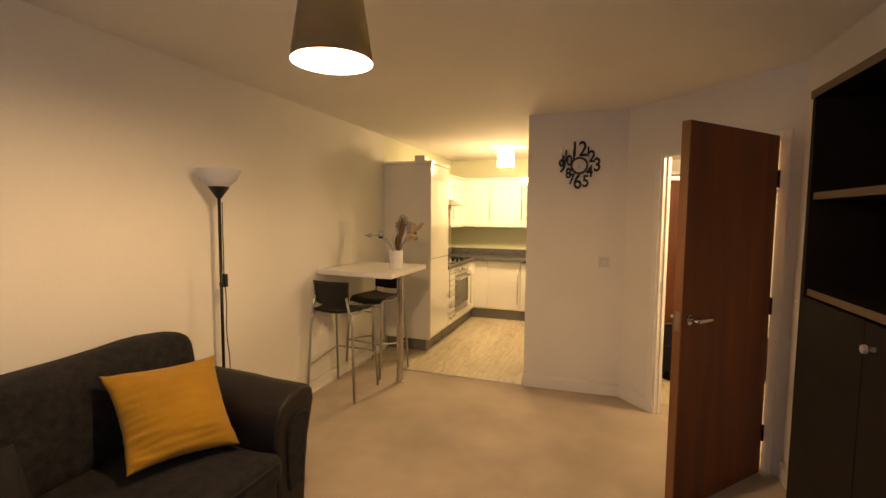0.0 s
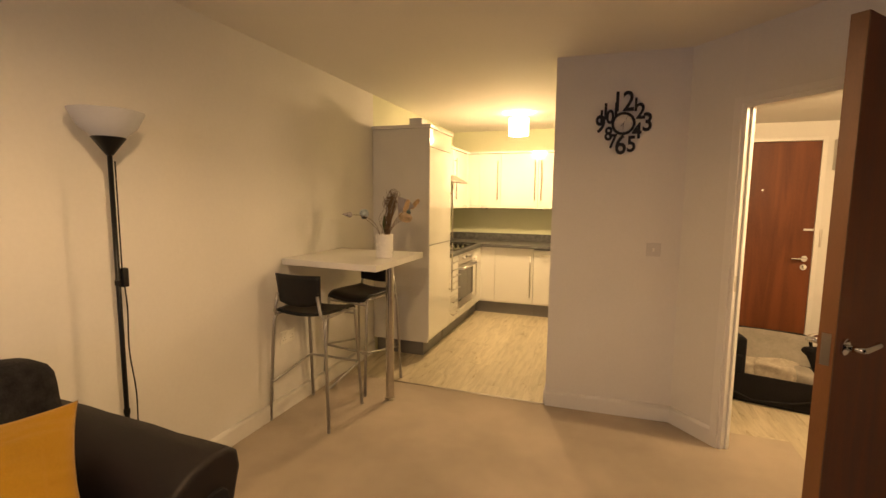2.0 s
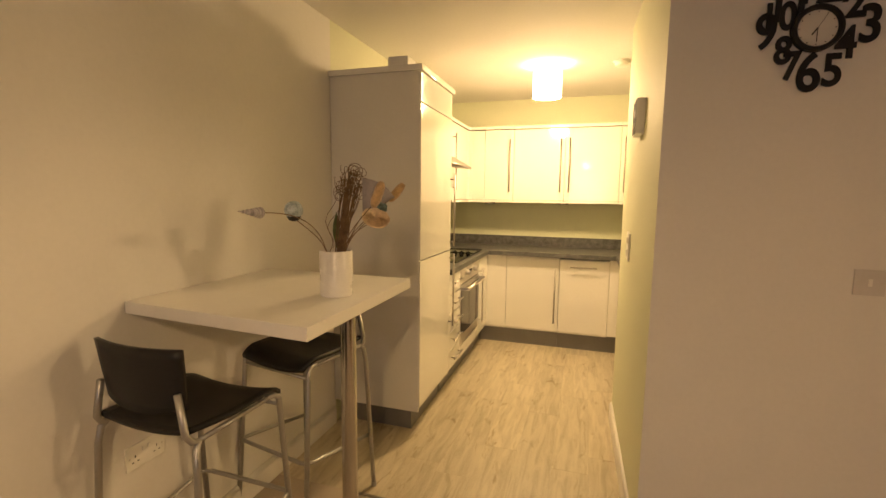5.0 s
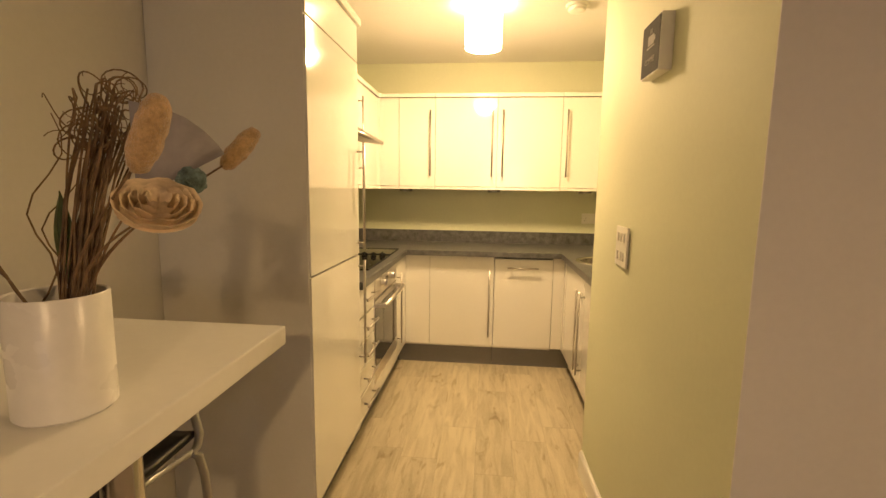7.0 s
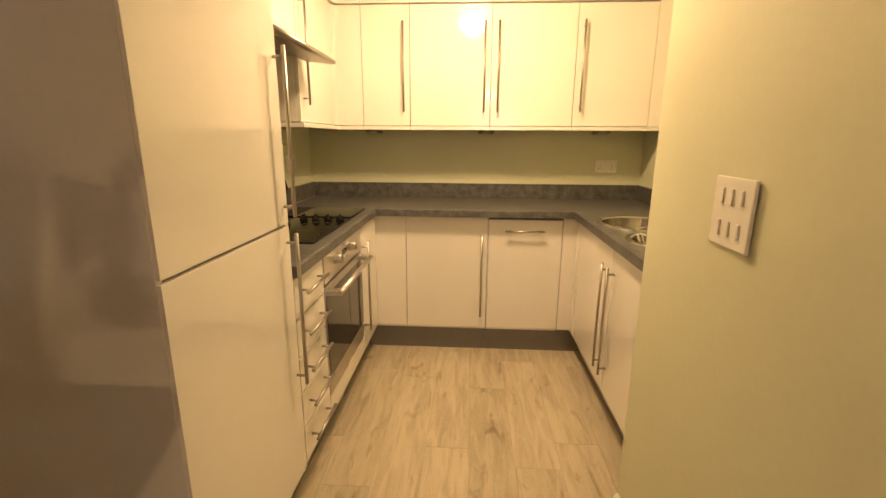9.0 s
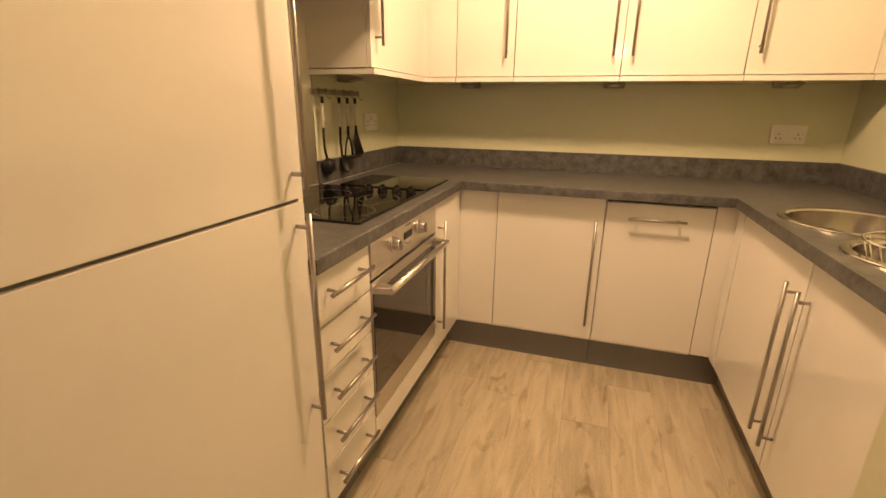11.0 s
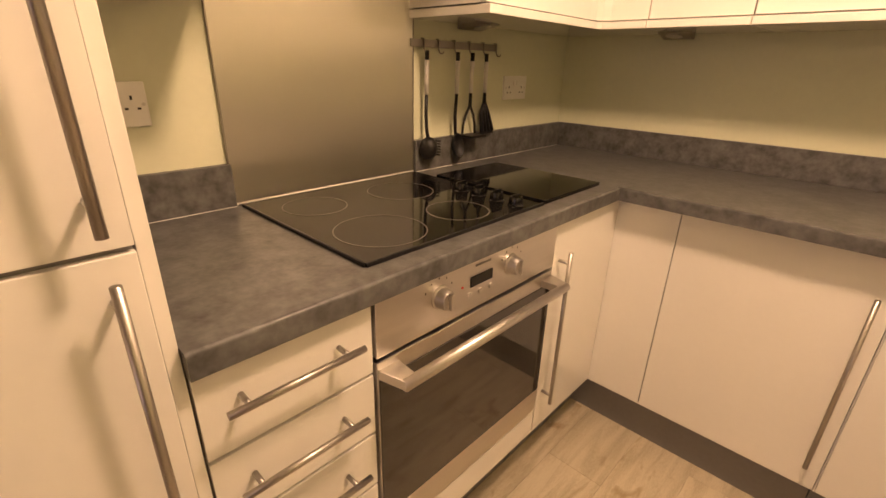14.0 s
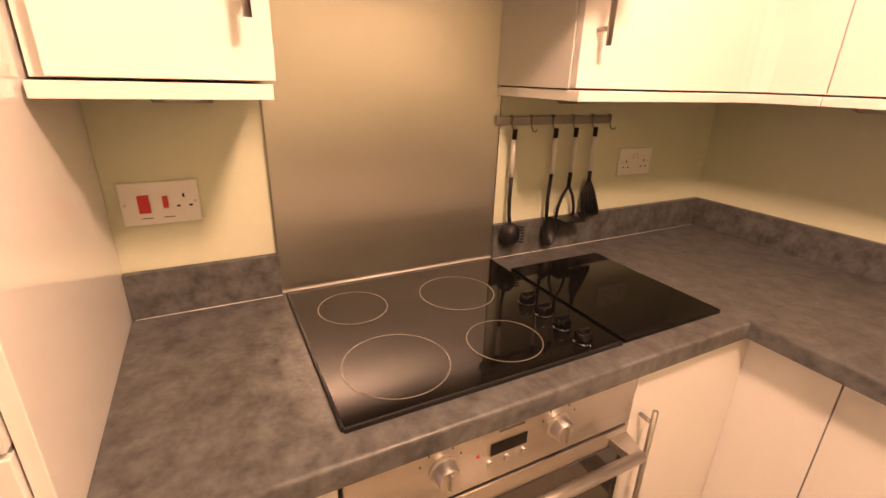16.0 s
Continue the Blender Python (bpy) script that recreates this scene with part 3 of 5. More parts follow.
sp = solo("splashback", box(LW + 0.002, LW + 0.009, 5.545, 6.132, WT1 + 0.002, 1.70, 0.001), M_SPLASH, "brushed stainless steel splashback behind the hob", "splashback")
for y in (5.5425, 6.1325):
    part("edge_strip", box(LW + 0.002, LW + 0.0105, y, y + 0.002, WT1 + 0.002, 1.70), M_HOOD, sp, "folded steel edge")
solo("sealant_bead", tube([(LW + 0.012, 5.545, WT1 + 0.003), (LW + 0.012, 6.132, WT1 + 0.003)], 0.0019, 8), M_TRIM, "white silicone bead along the splashback", "sealant", "structure")

for p, q in (((LW + 0.0215, 5.25), (LW + 0.0215, 5.544)), ((LW + 0.0215, 6.136), (LW + 0.0215, BACK - 0.023))):
    solo("sealant_bead", tube([(*p, WT1 + 0.0005), (*q, WT1 + 0.0005)], 0.0009, 6), M_TRIM, "thin white silicone bead along the worktop", "sealant", "structure")

# wall units
UX, UY, UZ0, UZ1 = -1.917, 6.73, 1.389, 2.068


def pelmet_and_cornice(parent, outline_p, outline_c):
    part("pelmet", prism(outline_p, 1.364, UZ0 - 0.003, bevel=0.002), M_GLOSS, parent)
    part("cornice", prism(outline_c, UZ1 + 0.004, 2.10, bevel=0.002), M_GLOSS, parent)


u = thing("wall_unit", (-2.03, 5.37, UZ0), label="white gloss wall cabinet between the tall unit and the hood", category="cabinet", group="kitchen wall cabinets")
part("body", box(LW + 0.003, UX - 0.02, 5.248, 5.54, UZ0, UZ1), M_EDGE, u)
d = part("door", slab_x(5.266, 5.54, UZ0, UZ1, UX), M_GLOSS, u)
bar_handle(d, (UX + 0.035, 5.505, 1.47), (UX + 0.035, 5.505, 1.97), (1, 0, 0))
pelmet_and_cornice(u, [(LW + 0.003, 5.248), (UX + 0.012, 5.248), (UX + 0.012, 5.532), (LW + 0.003, 5.532)], [(LW + 0.003, 5.248), (UX + 0.015, 5.248), (UX + 0.015, 5.53), (LW + 0.003, 5.53)])

u = thing("hood_wall_unit", (-2.03, 5.83, 1.76), label="short white gloss wall cabinet above the cooker hood", category="cabinet", group="kitchen wall cabinets")
part("body", box(LW + 0.003, UX - 0.02, 5.546, 6.112, 1.76, UZ1), M_EDGE, u)
part("door", slab_x(5.546, 6.112, 1.76, UZ1, UX), M_GLOSS, u)
part("cornice", prism([(LW + 0.003, 5.532), (UX + 0.015, 5.532), (UX + 0.015, 6.112), (LW + 0.003, 6.112)], UZ1 + 0.004, 2.10, bevel=0.002), M_GLOSS, u)

hood = thing("cooker_hood", (-2.0, 5.83, 1.66), label="slim brushed steel cooker hood with sloping front visor", category="cooker hood")
part("body", box(LW + 0.01, -1.91, 5.552, 6.11, 1.69, 1.758, 0.003), M_HOOD, hood)
vis = bmesh.new()
prof = [(-1.912, 1.757), (-1.89, 1.757), (-1.742, 1.672), (-1.742, 1.655), (-1.76, 1.655), (-1.89, 1.668), (-1.89, 1.69), (-1.912, 1.69)]
va = [vis.verts.new((x, 5.552, z)) for x, z in prof]
vb = [vis.verts.new((x, 6.15, z)) for x, z in prof]
for i in range(len(prof)):
    j = (i + 1) % len(prof)
    vis.faces.new((va[i], va[j], vb[j], vb[i]))
vis.faces.new(va)
vis.faces.new(vb[::-1])
part("visor", vis, M_HOOD, hood)
part("filter", box(LW + 0.04, -1.94, 5.57, 6.05, 1.682, 1.69, 0.002), M_HOOD, hood, "slotted metal grease filter")

u = thing("corner_wall_unit", (-2.0, 6.6, UZ0), label="white gloss corner wall cabinet with one door", category="cabinet", group="kitchen wall cabinets")
part("body", prism([(LW + 0.003, 6.118), (UX - 0.02, 6.118), (UX - 0.02, UY + 0.02), (-1.751, UY + 0.02), (-1.751, BACK - 0.003), (LW + 0.003, BACK - 0.003)], UZ0, UZ1), M_EDGE, u)
d = part("door", prism([(UX - 0.018, 6.1205), (UX, 6.1205), (UX, 6.662), (UX + 0.003, UY - 0.03), (UX + 0.014, UY - 0.008), (UX + 0.04, UY), (-1.752, UY), (-1.752, UY + 0.018), (UX - 0.018, UY + 0.018)], UZ0 + 0.0015, UZ1 - 0.0015, bevel=0.0012), M_GLOSS, u)
bar_handle(d, (UX + 0.035, 6.158, 1.47), (UX + 0.035, 6.158, 1.97), (1, 0, 0))
pelmet_and_cornice(u, [(LW + 0.003, 6.120), (UX + 0.012, 6.120), (UX + 0.012, 6.655), (UX + 0.014, UY - 0.04), (UX + 0.024, UY - 0.02), (UX + 0.05, UY - 0.013), (-1.752, UY - 0.012), (-1.752, BACK - 0.003), (LW + 0.003, BACK - 0.003)],
                   [(LW + 0.003, 6.116), (UX + 0.015, 6.116), (UX + 0.015, 6.65), (UX + 0.017, UY - 0.042), (UX + 0.027, UY - 0.022), (UX + 0.053, UY - 0.016), (-1.752, UY - 0.015), (-1.752, BACK - 0.003), (LW + 0.003, BACK - 0.003)])
for x0, x1, hx in ((-1.75, -1.462, -1.497), (-1.46, -0.979, -1.018), (-0.977, -0.489, -0.937), (-0.487, -0.042, -0.452)):
    u = thing("wall_unit", ((x0 + x1) / 2, 6.89, UZ0), label="white gloss wall cabinet with a long steel bar handle", category="cabinet", group="kitchen wall cabinets")
    part("body", box(x0, x1, UY + 0.02, BACK - 0.003, UZ0, UZ1), M_EDGE, u)
    d = part("door", slab_y(x0, x1, UZ0, UZ1, UY), M_GLOSS, u)
    bar_handle(d, (hx, UY - 0.035, 1.468), (hx, UY - 0.035, 1.972), (0, -1, 0))
    pelmet_and_cornice(u, [(x0, UY - 0.012), (x1, UY - 0.012), (x1, BACK - 0.003), (x0, BACK - 0.003)], [(x0, UY - 0.015), (x1, UY - 0.015), (x1, BACK - 0.003), (x0, BACK - 0.003)])
solo("pelmet_end", box(-0.0405, RW - 0.002, UY - 0.012, UY + 0.006, 1.364, UZ0 - 0.003, 0.002), M_GLOSS, "white gloss pelmet end beside the wall", "pelmet")
solo("wall_unit_filler", box(-0.0405, RW - 0.002, UY + 0.003, UY + 0.021, UZ0, 2.10, 0.001), M_GLOSS, "white gloss filler strip beside the wall cabinet", "filler panel")

# wire basket resting in the small bowl
wb = thing("wire_basket", (BOWLS[1][0], BOWLS[1][1], WT1), label="small chrome wire basket resting in the sink bowl", category="basket")
bx, by = BOWLS[1][0], BOWLS[1][1]
part("rim", tube([(bx + 0.135 * math.cos(t), by + 0.135 * math.sin(t), WT1 + 0.034) for t in (2 * math.pi * k / 36 for k in range(37))], 0.003, 8), M_CHROME, wb)
for k in range(-3, 4):
    y = by + 0.034 * k
    h = math.sqrt(0.133 ** 2 - (0.034 * k) ** 2)
    part("wire", tube([(bx - h, y, WT1 + 0.033), (bx - h * 0.8, y, WT1 - 0.05), (bx, y, WT1 - 0.062), (bx + h * 0.8, y, WT1 - 0.05), (bx + h, y, WT1 + 0.033)], 0.0019, 6), M_CHROME, wb)

# ---- living room ----
M_FABRIC = mat("charcoal_chenille", (0.0150, 0.0140, 0.0152), 0.92, vary=0.35, tint=(0.0042, 0.0039, 0.0046), scale=26, fine=160, bump=0.55, bump_scale=340, sheen=0.03, spec=0.12)
M_LEATHER = mat("dark_brown_leather", (0.0085, 0.0058, 0.006), 0.5, spec=0.3, vary=0.2, scale=7, fine=120, bump=0.25, bump_scale=420)
M_MUSTARD = mat("mustard_cotton", (0.31, 0.165, 0.012), 0.9, vary=0.07, scale=5, fine=200, bump=0.35, bump_scale=520, sheen=0.15, spec=0.15)
M_SHADE = mat("dark_taupe_lampshade_cloth", (0.10, 0.085, 0.065), 0.85, vary=0.08, scale=8, fine=220, bump=0.2, bump_scale=500)


def let_through(m, share):
    """Cloth that lets some light through."""
    n, l = m.node_tree.nodes, m.node_tree.links
    b, out = n["Principled BSDF"], n["Material Output"]
    tr, mix = n.new("ShaderNodeBsdfTranslucent"), n.new("ShaderNodeMixShader")
    tr.inputs["Color"].default_value = (0.95, 0.86, 0.70, 1)
    mix.inputs[0].default_value = share
    l.new(b.outputs[0], mix.inputs[1])
    l.new(tr.outputs[0], mix.inputs[2])
    l.new(mix.outputs[0], out.inputs["Surface"])
    return m


let_through(M_SHADE, 0.10)
M_LINING = let_through(mat("white_shade_lining", (0.82, 0.80, 0.74), 0.6, vary=0.02), 0.25)
M_FROST = mat("frosted_white_glass", (0.66, 0.68, 0.74), 0.35, vary=0.02)


def half_clear(m, share):
    """Thin frosted glass: part of the light goes straight through."""
    n, l = m.node_tree.nodes, m.node_tree.links
    clear, mix = n.new("ShaderNodeBsdfTransparent"), n.new("ShaderNodeMixShader")
    mix.inputs[0].default_value = share
    l.new(n["Principled BSDF"].outputs[0], mix.inputs[1])
    l.new(clear.outputs[0], mix.inputs[2])
    l.new(mix.outputs[0], n["Material Output"].inputs["Surface"])


half_clear(M_FROST, 0.45)
M_CERAMIC = mat("white_glazed_ceramic", (0.76, 0.74, 0.70), 0.28, vary=0.03, scale=10)
M_TABLE = mat("white_satin_tabletop", (0.76, 0.74, 0.69), 0.3, vary=0.02, scale=4, bump=0.02, bump_scale=150)
M_LINER = mat("grey_suitcase_lining", (0.26, 0.235, 0.20), 0.85, vary=0.1, scale=12, bump=0.3, bump_scale=60)
M_NYLON = mat("black_nylon", (0.007, 0.0065, 0.007), 0.75, spec=0.2, vary=0.2, scale=14, bump=0.3, bump_scale=300)
M_CLOTH = mat("cream_cloth", (0.40, 0.35, 0.28), 0.9, vary=0.15, scale=14, bump=0.4, bump_scale=60)
M_TWIG = mat("dry_brown_twig", (0.17, 0.105, 0.055), 0.8, vary=0.25, scale=30, bump=0.3, bump_scale=300)
M_BUNNY = mat("tan_fuzzy_grass_head", (0.54, 0.36, 0.18), 0.95, vary=0.2, scale=60, fine=300, bump=0.9, bump_scale=500, sheen=0.4)
M_CREAM = mat("cream_wood_shaving", (0.70, 0.55, 0.36), 0.8, vary=0.12, scale=30, bump=0.3, bump_scale=200)
M_SHELL = mat("grey_banded_shell", (0.38, 0.355, 0.37), 0.6, vary=0.3, scale=40, fine=90, tint=(0.12, 0.11, 0.12), stretch=(1, 6, 1))
M_TWINE = mat("pale_blue_twine", (0.40, 0.46, 0.48), 0.85, vary=0.3, scale=60, fine=200, tint=(0.17, 0.22, 0.25), bump=0.8, bump_scale=260)
M_PAPER = mat("grey_lilac_paper", (0.35, 0.32, 0.32), 0.8, vary=0.08, scale=14)
M_TEAL = mat("teal_mossy_pod", (0.16, 0.23, 0.22), 0.9, vary=0.3, scale=60, bump=0.8, bump_scale=300)
M_LEAF = mat("dull_green_leaf", (0.09, 0.13, 0.035), 0.6, vary=0.2, scale=30)
M_FACE = mat("white_clock_dial", (0.62, 0.60, 0.56), 0.5, vary=0.02)
M_SLATE = mat("dark_grey_printed_panel", (0.06, 0.054, 0.05), 0.8, vary=0.1, scale=20, spec=0.1)


def text_bm(body, size, extrude=0.001, offset=0.0):
    """Lettering in Blender's own font, middled at the origin in the xy plane."""
    cu = bpy.data.curves.new("lettering", "FONT")
    cu.body, cu.size, cu.extrude, cu.offset = body, size, extrude, offset
    cu.align_x, cu.align_y = "CENTER", "CENTER"
    ob = bpy.data.objects.new("lettering", cu)
    scene.collection.objects.link(ob)
    bpy.context.view_layer.update()
    me = bpy.data.meshes.new_from_object(ob.evaluated_get(bpy.context.evaluated_depsgraph_get()))
    bm = bmesh.new()
    bm.from_mesh(me)
    bpy.data.objects.remove(ob)
    bpy.data.curves.remove(cu)
    bpy.data.meshes.remove(me)
    return bm


def soft(bm, amount, scale, seed=0.0):
    """Pushes points in and out a little, so that cloth is not perfect."""
    bm.normal_update()
    for v in bm.verts:
        v.co += v.normal * amount * noise.noise(v.co * scale + Vector((seed, seed * 0.7, 0)))
    return bm


def cushion_bm(w, h, t, cuts=18, puff=0.5, pinch=0.05):
    """A pillow in the xy plane with drawn-in sides and pointed corners."""
    bm = bmesh.new()
    grid = {}
    for side in (1, -1):
        for i in range(cuts + 1):
            for j in range(cuts + 1):
                u, v = 2 * i / cuts - 1, 2 * j / cuts - 1
                edge = i in (0, cuts) or j in (0, cuts)
                if edge and side < 0:
                    grid[side, i, j] = grid[1, i, j]
                    continue
                k = ((1 - u * u) * (1 - v * v)) ** puff
                x = u * w / 2 * (1 - pinch * (1 - v * v) * abs(u) * (1 if abs(u) > 0.6 else 0.5))
                y = v * h / 2 * (1 - pinch * (1 - u * u) * abs(v) * (1 if abs(v) > 0.6 else 0.5))
                grid[side, i, j] = bm.verts.new((x, y, side * t / 2 * k))
        for i in range(cuts):
            for j in range(cuts):
                bm.faces.new([grid[side, a, b] for a, b in ((i, j), (i + 1, j), (i + 1, j + 1), (i, j + 1))][::side])
    return bm


def extrude_x(profile, x0, x1, bevel=0.0, steps=1, bend=None):
    """A (y, z) outline drawn out along x."""
    bm = bmesh.new()
    rows = []
    for i in range(steps + 1):
        x = x0 + (x1 - x0) * i / steps
        rows.append([bm.verts.new((x, *(bend(x, y, z) if bend else (y, z)))) for y, z in profile])
    n = len(profile)
    for a, b in zip(rows, rows[1:]):
        for j in range(n):
            bm.faces.new((a[j], a[(j + 1) % n], b[(j + 1) % n], b[j]))
    ends = [bm.faces.new(rows[0][::-1]), bm.faces.new(rows[-1])]
    bmesh.ops.recalc_face_normals(bm, faces=bm.faces)
    if bevel:
        es = {e for f in ends for e in f.edges}
        bmesh.ops.bevel(bm, geom=list(es), offset=bevel, segments=3, affect="EDGES", profile=0.6)
    return bm


# sofa along the west wall
sofa = thing("sofa", (-1.72, 0.85, 0), label="charcoal fabric sofa with dark brown leather arms and base", category="sofa")
SY0, SY1 = -0.35, 1.94
part("base", box(-2.16, -1.28, SY0 + 0.25, SY1 - 0.25, 0.07, 0.30, 0.03, 3), M_LEATHER, sofa, "dark brown leather base")
part("back_frame", box(-2.17, -2.0, SY0 + 0.05, SY1 - 0.05, 0.09, 0.70, 0.04, 3), M_LEATHER, sofa, "dark brown leather back")
ARM = [(1.70, 0.09), (1.88, 0.09), (1.895, 0.25), (1.915, 0.42), (1.945, 0.53), (1.965, 0.60), (1.955, 0.655), (1.92, 0.685), (1.86, 0.692), (1.78, 0.675), (1.72, 0.64), (1.685, 0.57), (1.675, 0.45), (1.68, 0.25)]


def arm_bend(x, y, z):
    k = min(1, max(0, (x + 2.15) / 0.87))
    return (y, z + 0.02 * (1 - k) * (z > 0.4) - 0.012 * k * k * (z > 0.5))


for flip in (False, True):
    prof = [(SY0 + SY1 - y, z) for y, z in ARM] if flip else ARM
    part("arm", soft(extrude_x(prof, -2.15, -1.28, 0.018, 8, arm_bend), 0.006, 7), M_LEATHER, sofa, "dark brown leather scroll arm", smooth=50)
    inner = [((sum(p[0] for p in prof) / len(prof)) * 0.45 + y * 0.55, 0.38 * 0.4 + z * 0.6) for y, z in prof]
    part("arm_front", extrude_x(inner, -1.285, -1.268, 0.008), M_FABRIC, sofa, "charcoal fabric arm facing")
for x in (-2.1, -1.33):
    for y in (SY0 + 0.14, SY1 - 0.14):
        part("leg", lathe([(0.018, 0), (0.024, 0.09), (0, 0.09)], (x, y, 0), 14), M_BLACK, sofa, "short black foot")


def block_cushion(x0, x1, y0, y1, z0, z1, r, seed, amount=0.012):
    bm = box(x0, x1, y0, y1, z0, z1, r, 4)
    bmesh.ops.subdivide_edges(bm, edges=[e for e in bm.edges if e.calc_length() > 0.12], cuts=7, use_grid_fill=True)
    c = Vector(((x0 + x1) / 2, (y0 + y1) / 2, (z0 + z1) / 2))
    for v in bm.verts:
        q = v.co - c
        k = max(0, 1 - (q.x / (x1 - x0) * 2) ** 2) * max(0, 1 - (q.y / (y1 - y0) * 2) ** 2)
        v.co.z += 0.03 * k * (1 if q.z > 0 else -0.3)
    return soft(bm, amount, 5, seed)


ym = (SY0 + SY1) / 2
for y0, y1, s in ((SY0 + 0.27, ym - 0.004, 1), (ym + 0.004, SY1 - 0.27, 2)):
    sc = part("seat_cushion", block_cushion(-1.98, -1.225, y0, y1, 0.30, 0.455, 0.07, s), M_FABRIC, sofa, smooth=60)
    part("piping", tube([(-1.228, y0 + 0.05, 0.425), (-1.228, y1 - 0.05, 0.425)], 0.006, 8), M_FABRIC, sofa)
for y0, y1, s in ((SY0 + 0.02, ym - 0.004, 3), (ym + 0.004, SY1 - 0.075, 4)):
    bm = block_cushion(-2.13, -1.90, y0, y1, 0.43, 0.885, 0.085, s, 0.016)
    for v in bm.verts:
        v.co.x += (0.64 - v.co.z) * 0.26
        if s == 4:
            v.co.z += -0.012 * math.exp(-((v.co.y - 0.75) / 0.35) ** 2) * max(0, (v.co.z - 0.5) / 0.4) + 0.028 * math.exp(-((v.co.y - 1.72) / 0.22) ** 2) * max(0, (v.co.z - 0.5) / 0.4) - 0.012 * max(0, (v.co.z - 0.5) / 0.4)
    part("back_cushion", bm, M_FABRIC, sofa, smooth=60)

cu = cushion_bm(0.485, 0.455, 0.16, 60, pinch=0.11)
uu = Vector((0.16, 0.50, -0.03)).normalized()
vv = Vector((-0.31, 0.13, 0.32))
vv = (vv - uu * vv.dot(uu)).normalized()
ww = uu.cross(vv)
rot = Matrix((uu, vv, ww)).transposed().to_4x4()
for v in cu.verts:
    sag = (v.co.x / 0.485 + 0.5) * (0.5 - v.co.y / 0.455)
    v.co.x, v.co.y = v.co.x - 0.045 * sag, v.co.y - 0.028 * sag
    fold = Vector((v.co.x * 5 + v.co.y * 9, v.co.y * 26 - v.co.x * 6, 0.0))
    edge = min(1, 4 * min(0.24 - abs(v.co.x), 0.23 - abs(v.co.y)) / 0.24)
    pull = math.exp(-((v.co.x + 0.24) / 0.10) ** 2) + 0.6 * math.exp(-((v.co.y + 0.22) / 0.08) ** 2)
    v.co.z += max(0, edge) * (0.004 * noise.noise(fold) + 0.002 * noise.noise(fold * 2.3) + 0.030 * pull * noise.noise(Vector((v.co.x * 6, v.co.y * 42, 3.0)))) + 0.006 * noise.noise(v.co * 11)
cu.transform(Matrix.Translation((-1.655, 1.482, 0.675)) @ rot)
solo("scatter_cushion", cu, M_MUSTARD, "mustard yellow square cotton cushion leaning on the sofa", "cushion", smooth=60)
dk = cushion_bm(0.46, 0.34, 0.16)
for v in dk.verts:
    v.co.z += 0.014 * noise.noise(v.co * 11)
dk.transform(Matrix.Translation((-1.72, 0.74, 0.60)) @ Matrix.Rotation(radians(86), 4, "Z") @ Matrix.Rotation(radians(52), 4, "X"))
solo("scatter_cushion", dk, M_NYLON, "crumpled black cushion lying on the charcoal sofa", "cushion", smooth=60)

# floor lamp
LX, LY = -2.048, 2.136
fl = thing("floor_lamp", (LX, LY, 0), label="black metal uplighter floor lamp with frosted bowl, switched off", category="lamp")
part("base", lathe([(0.12, 0), (0.12, 0.012), (0.112, 0.02), (0.03, 0.026), (0.016, 0.05), (0, 0.05)], (LX, LY, 0), 36), M_BLACKMETAL, fl)
part("pole", tube([(LX, LY, 0.03), (LX, LY, 1.63)], 0.0092, 14), M_BLACKMETAL, fl)
for z in (0.55, 1.1):
    part("collar", lathe([(0.0125, 0), (0.0125, 0.02), (0.0106, 0.022)], (LX, LY, z), 14), M_BLACKMETAL, fl)
part("cone", lathe([(0.0, 1.622), (0.012, 1.622), (0.03, 1.648), (0.06, 1.69), (0.057, 1.692), (0.026, 1.652), (0.0, 1.64)], (LX, LY, 0), 30), M_BLACKMETAL, fl)
part("bowl", lathe([(0.05, 1.688), (0.098, 1.73), (0.128, 1.792), (0.124, 1.793), (0.094, 1.734), (0.045, 1.692)], (LX, LY, 0), 40, close=True), M_FROST, fl, "frosted white glass bowl")
cab = [(LX + 0.010, LY + 0.012, 1.60 - 0.03 * i) for i in range(16)] + [(LX + 0.012, LY + 0.016 + 0.055 * (i / 20) ** 1.5 + 0.005 * math.sin(i * 0.9), 1.10 - 0.053 * i) for i in range(21)]
part("cable", tube(cab, 0.003, 7), M_BLACK, fl)
part("switch", box(LX - 0.002, LX + 0.022, LY + 0.008, LY + 0.032, 1.09, 1.17, 0.006), M_BLACK, fl, "black inline dimmer switch")

# pendant lamp
PX, PY = -0.793, 1.41
pend = thing("pendant_lamp", (PX, PY, 2.05), label="hanging lamp with dark taupe cloth shade and white lining, lit", category="lamp")
part("shade", lathe([(0.140, 2.055), (0.104, 2.285), (0.1025, 2.285), (0.1385, 2.055)], (PX, PY, 0), 48, close=True), M_SHADE, pend)
part("lining", lathe([(0.1378, 2.0555), (0.1018, 2.2845), (0.1010, 2.2845), (0.1370, 2.0555)], (PX, PY, 0), 48, close=True), M_LINING, pend, "white inner lining")
for a in range(3):
    t = radians(120 * a)
    part("spoke", tube([(PX + 0.102 * math.cos(t), PY + 0.102 * math.sin(t), 2.275), (PX + 0.02 * math.cos(t), PY + 0.02 * math.sin(t), 2.262)], 0.0018, 6), M_WHITEP, pend)
part("lamp_holder", lathe([(0.0, 2.31), (0.014, 2.31), (0.02, 2.29), (0.021, 2.235), (0.0, 2.235)], (PX, PY, 0), 20), M_WHITEP, pend)
part("flex", tube([(PX, PY, 2.31), (PX, PY, 2.385)], 0.003, 8), M_WHITEP, pend)
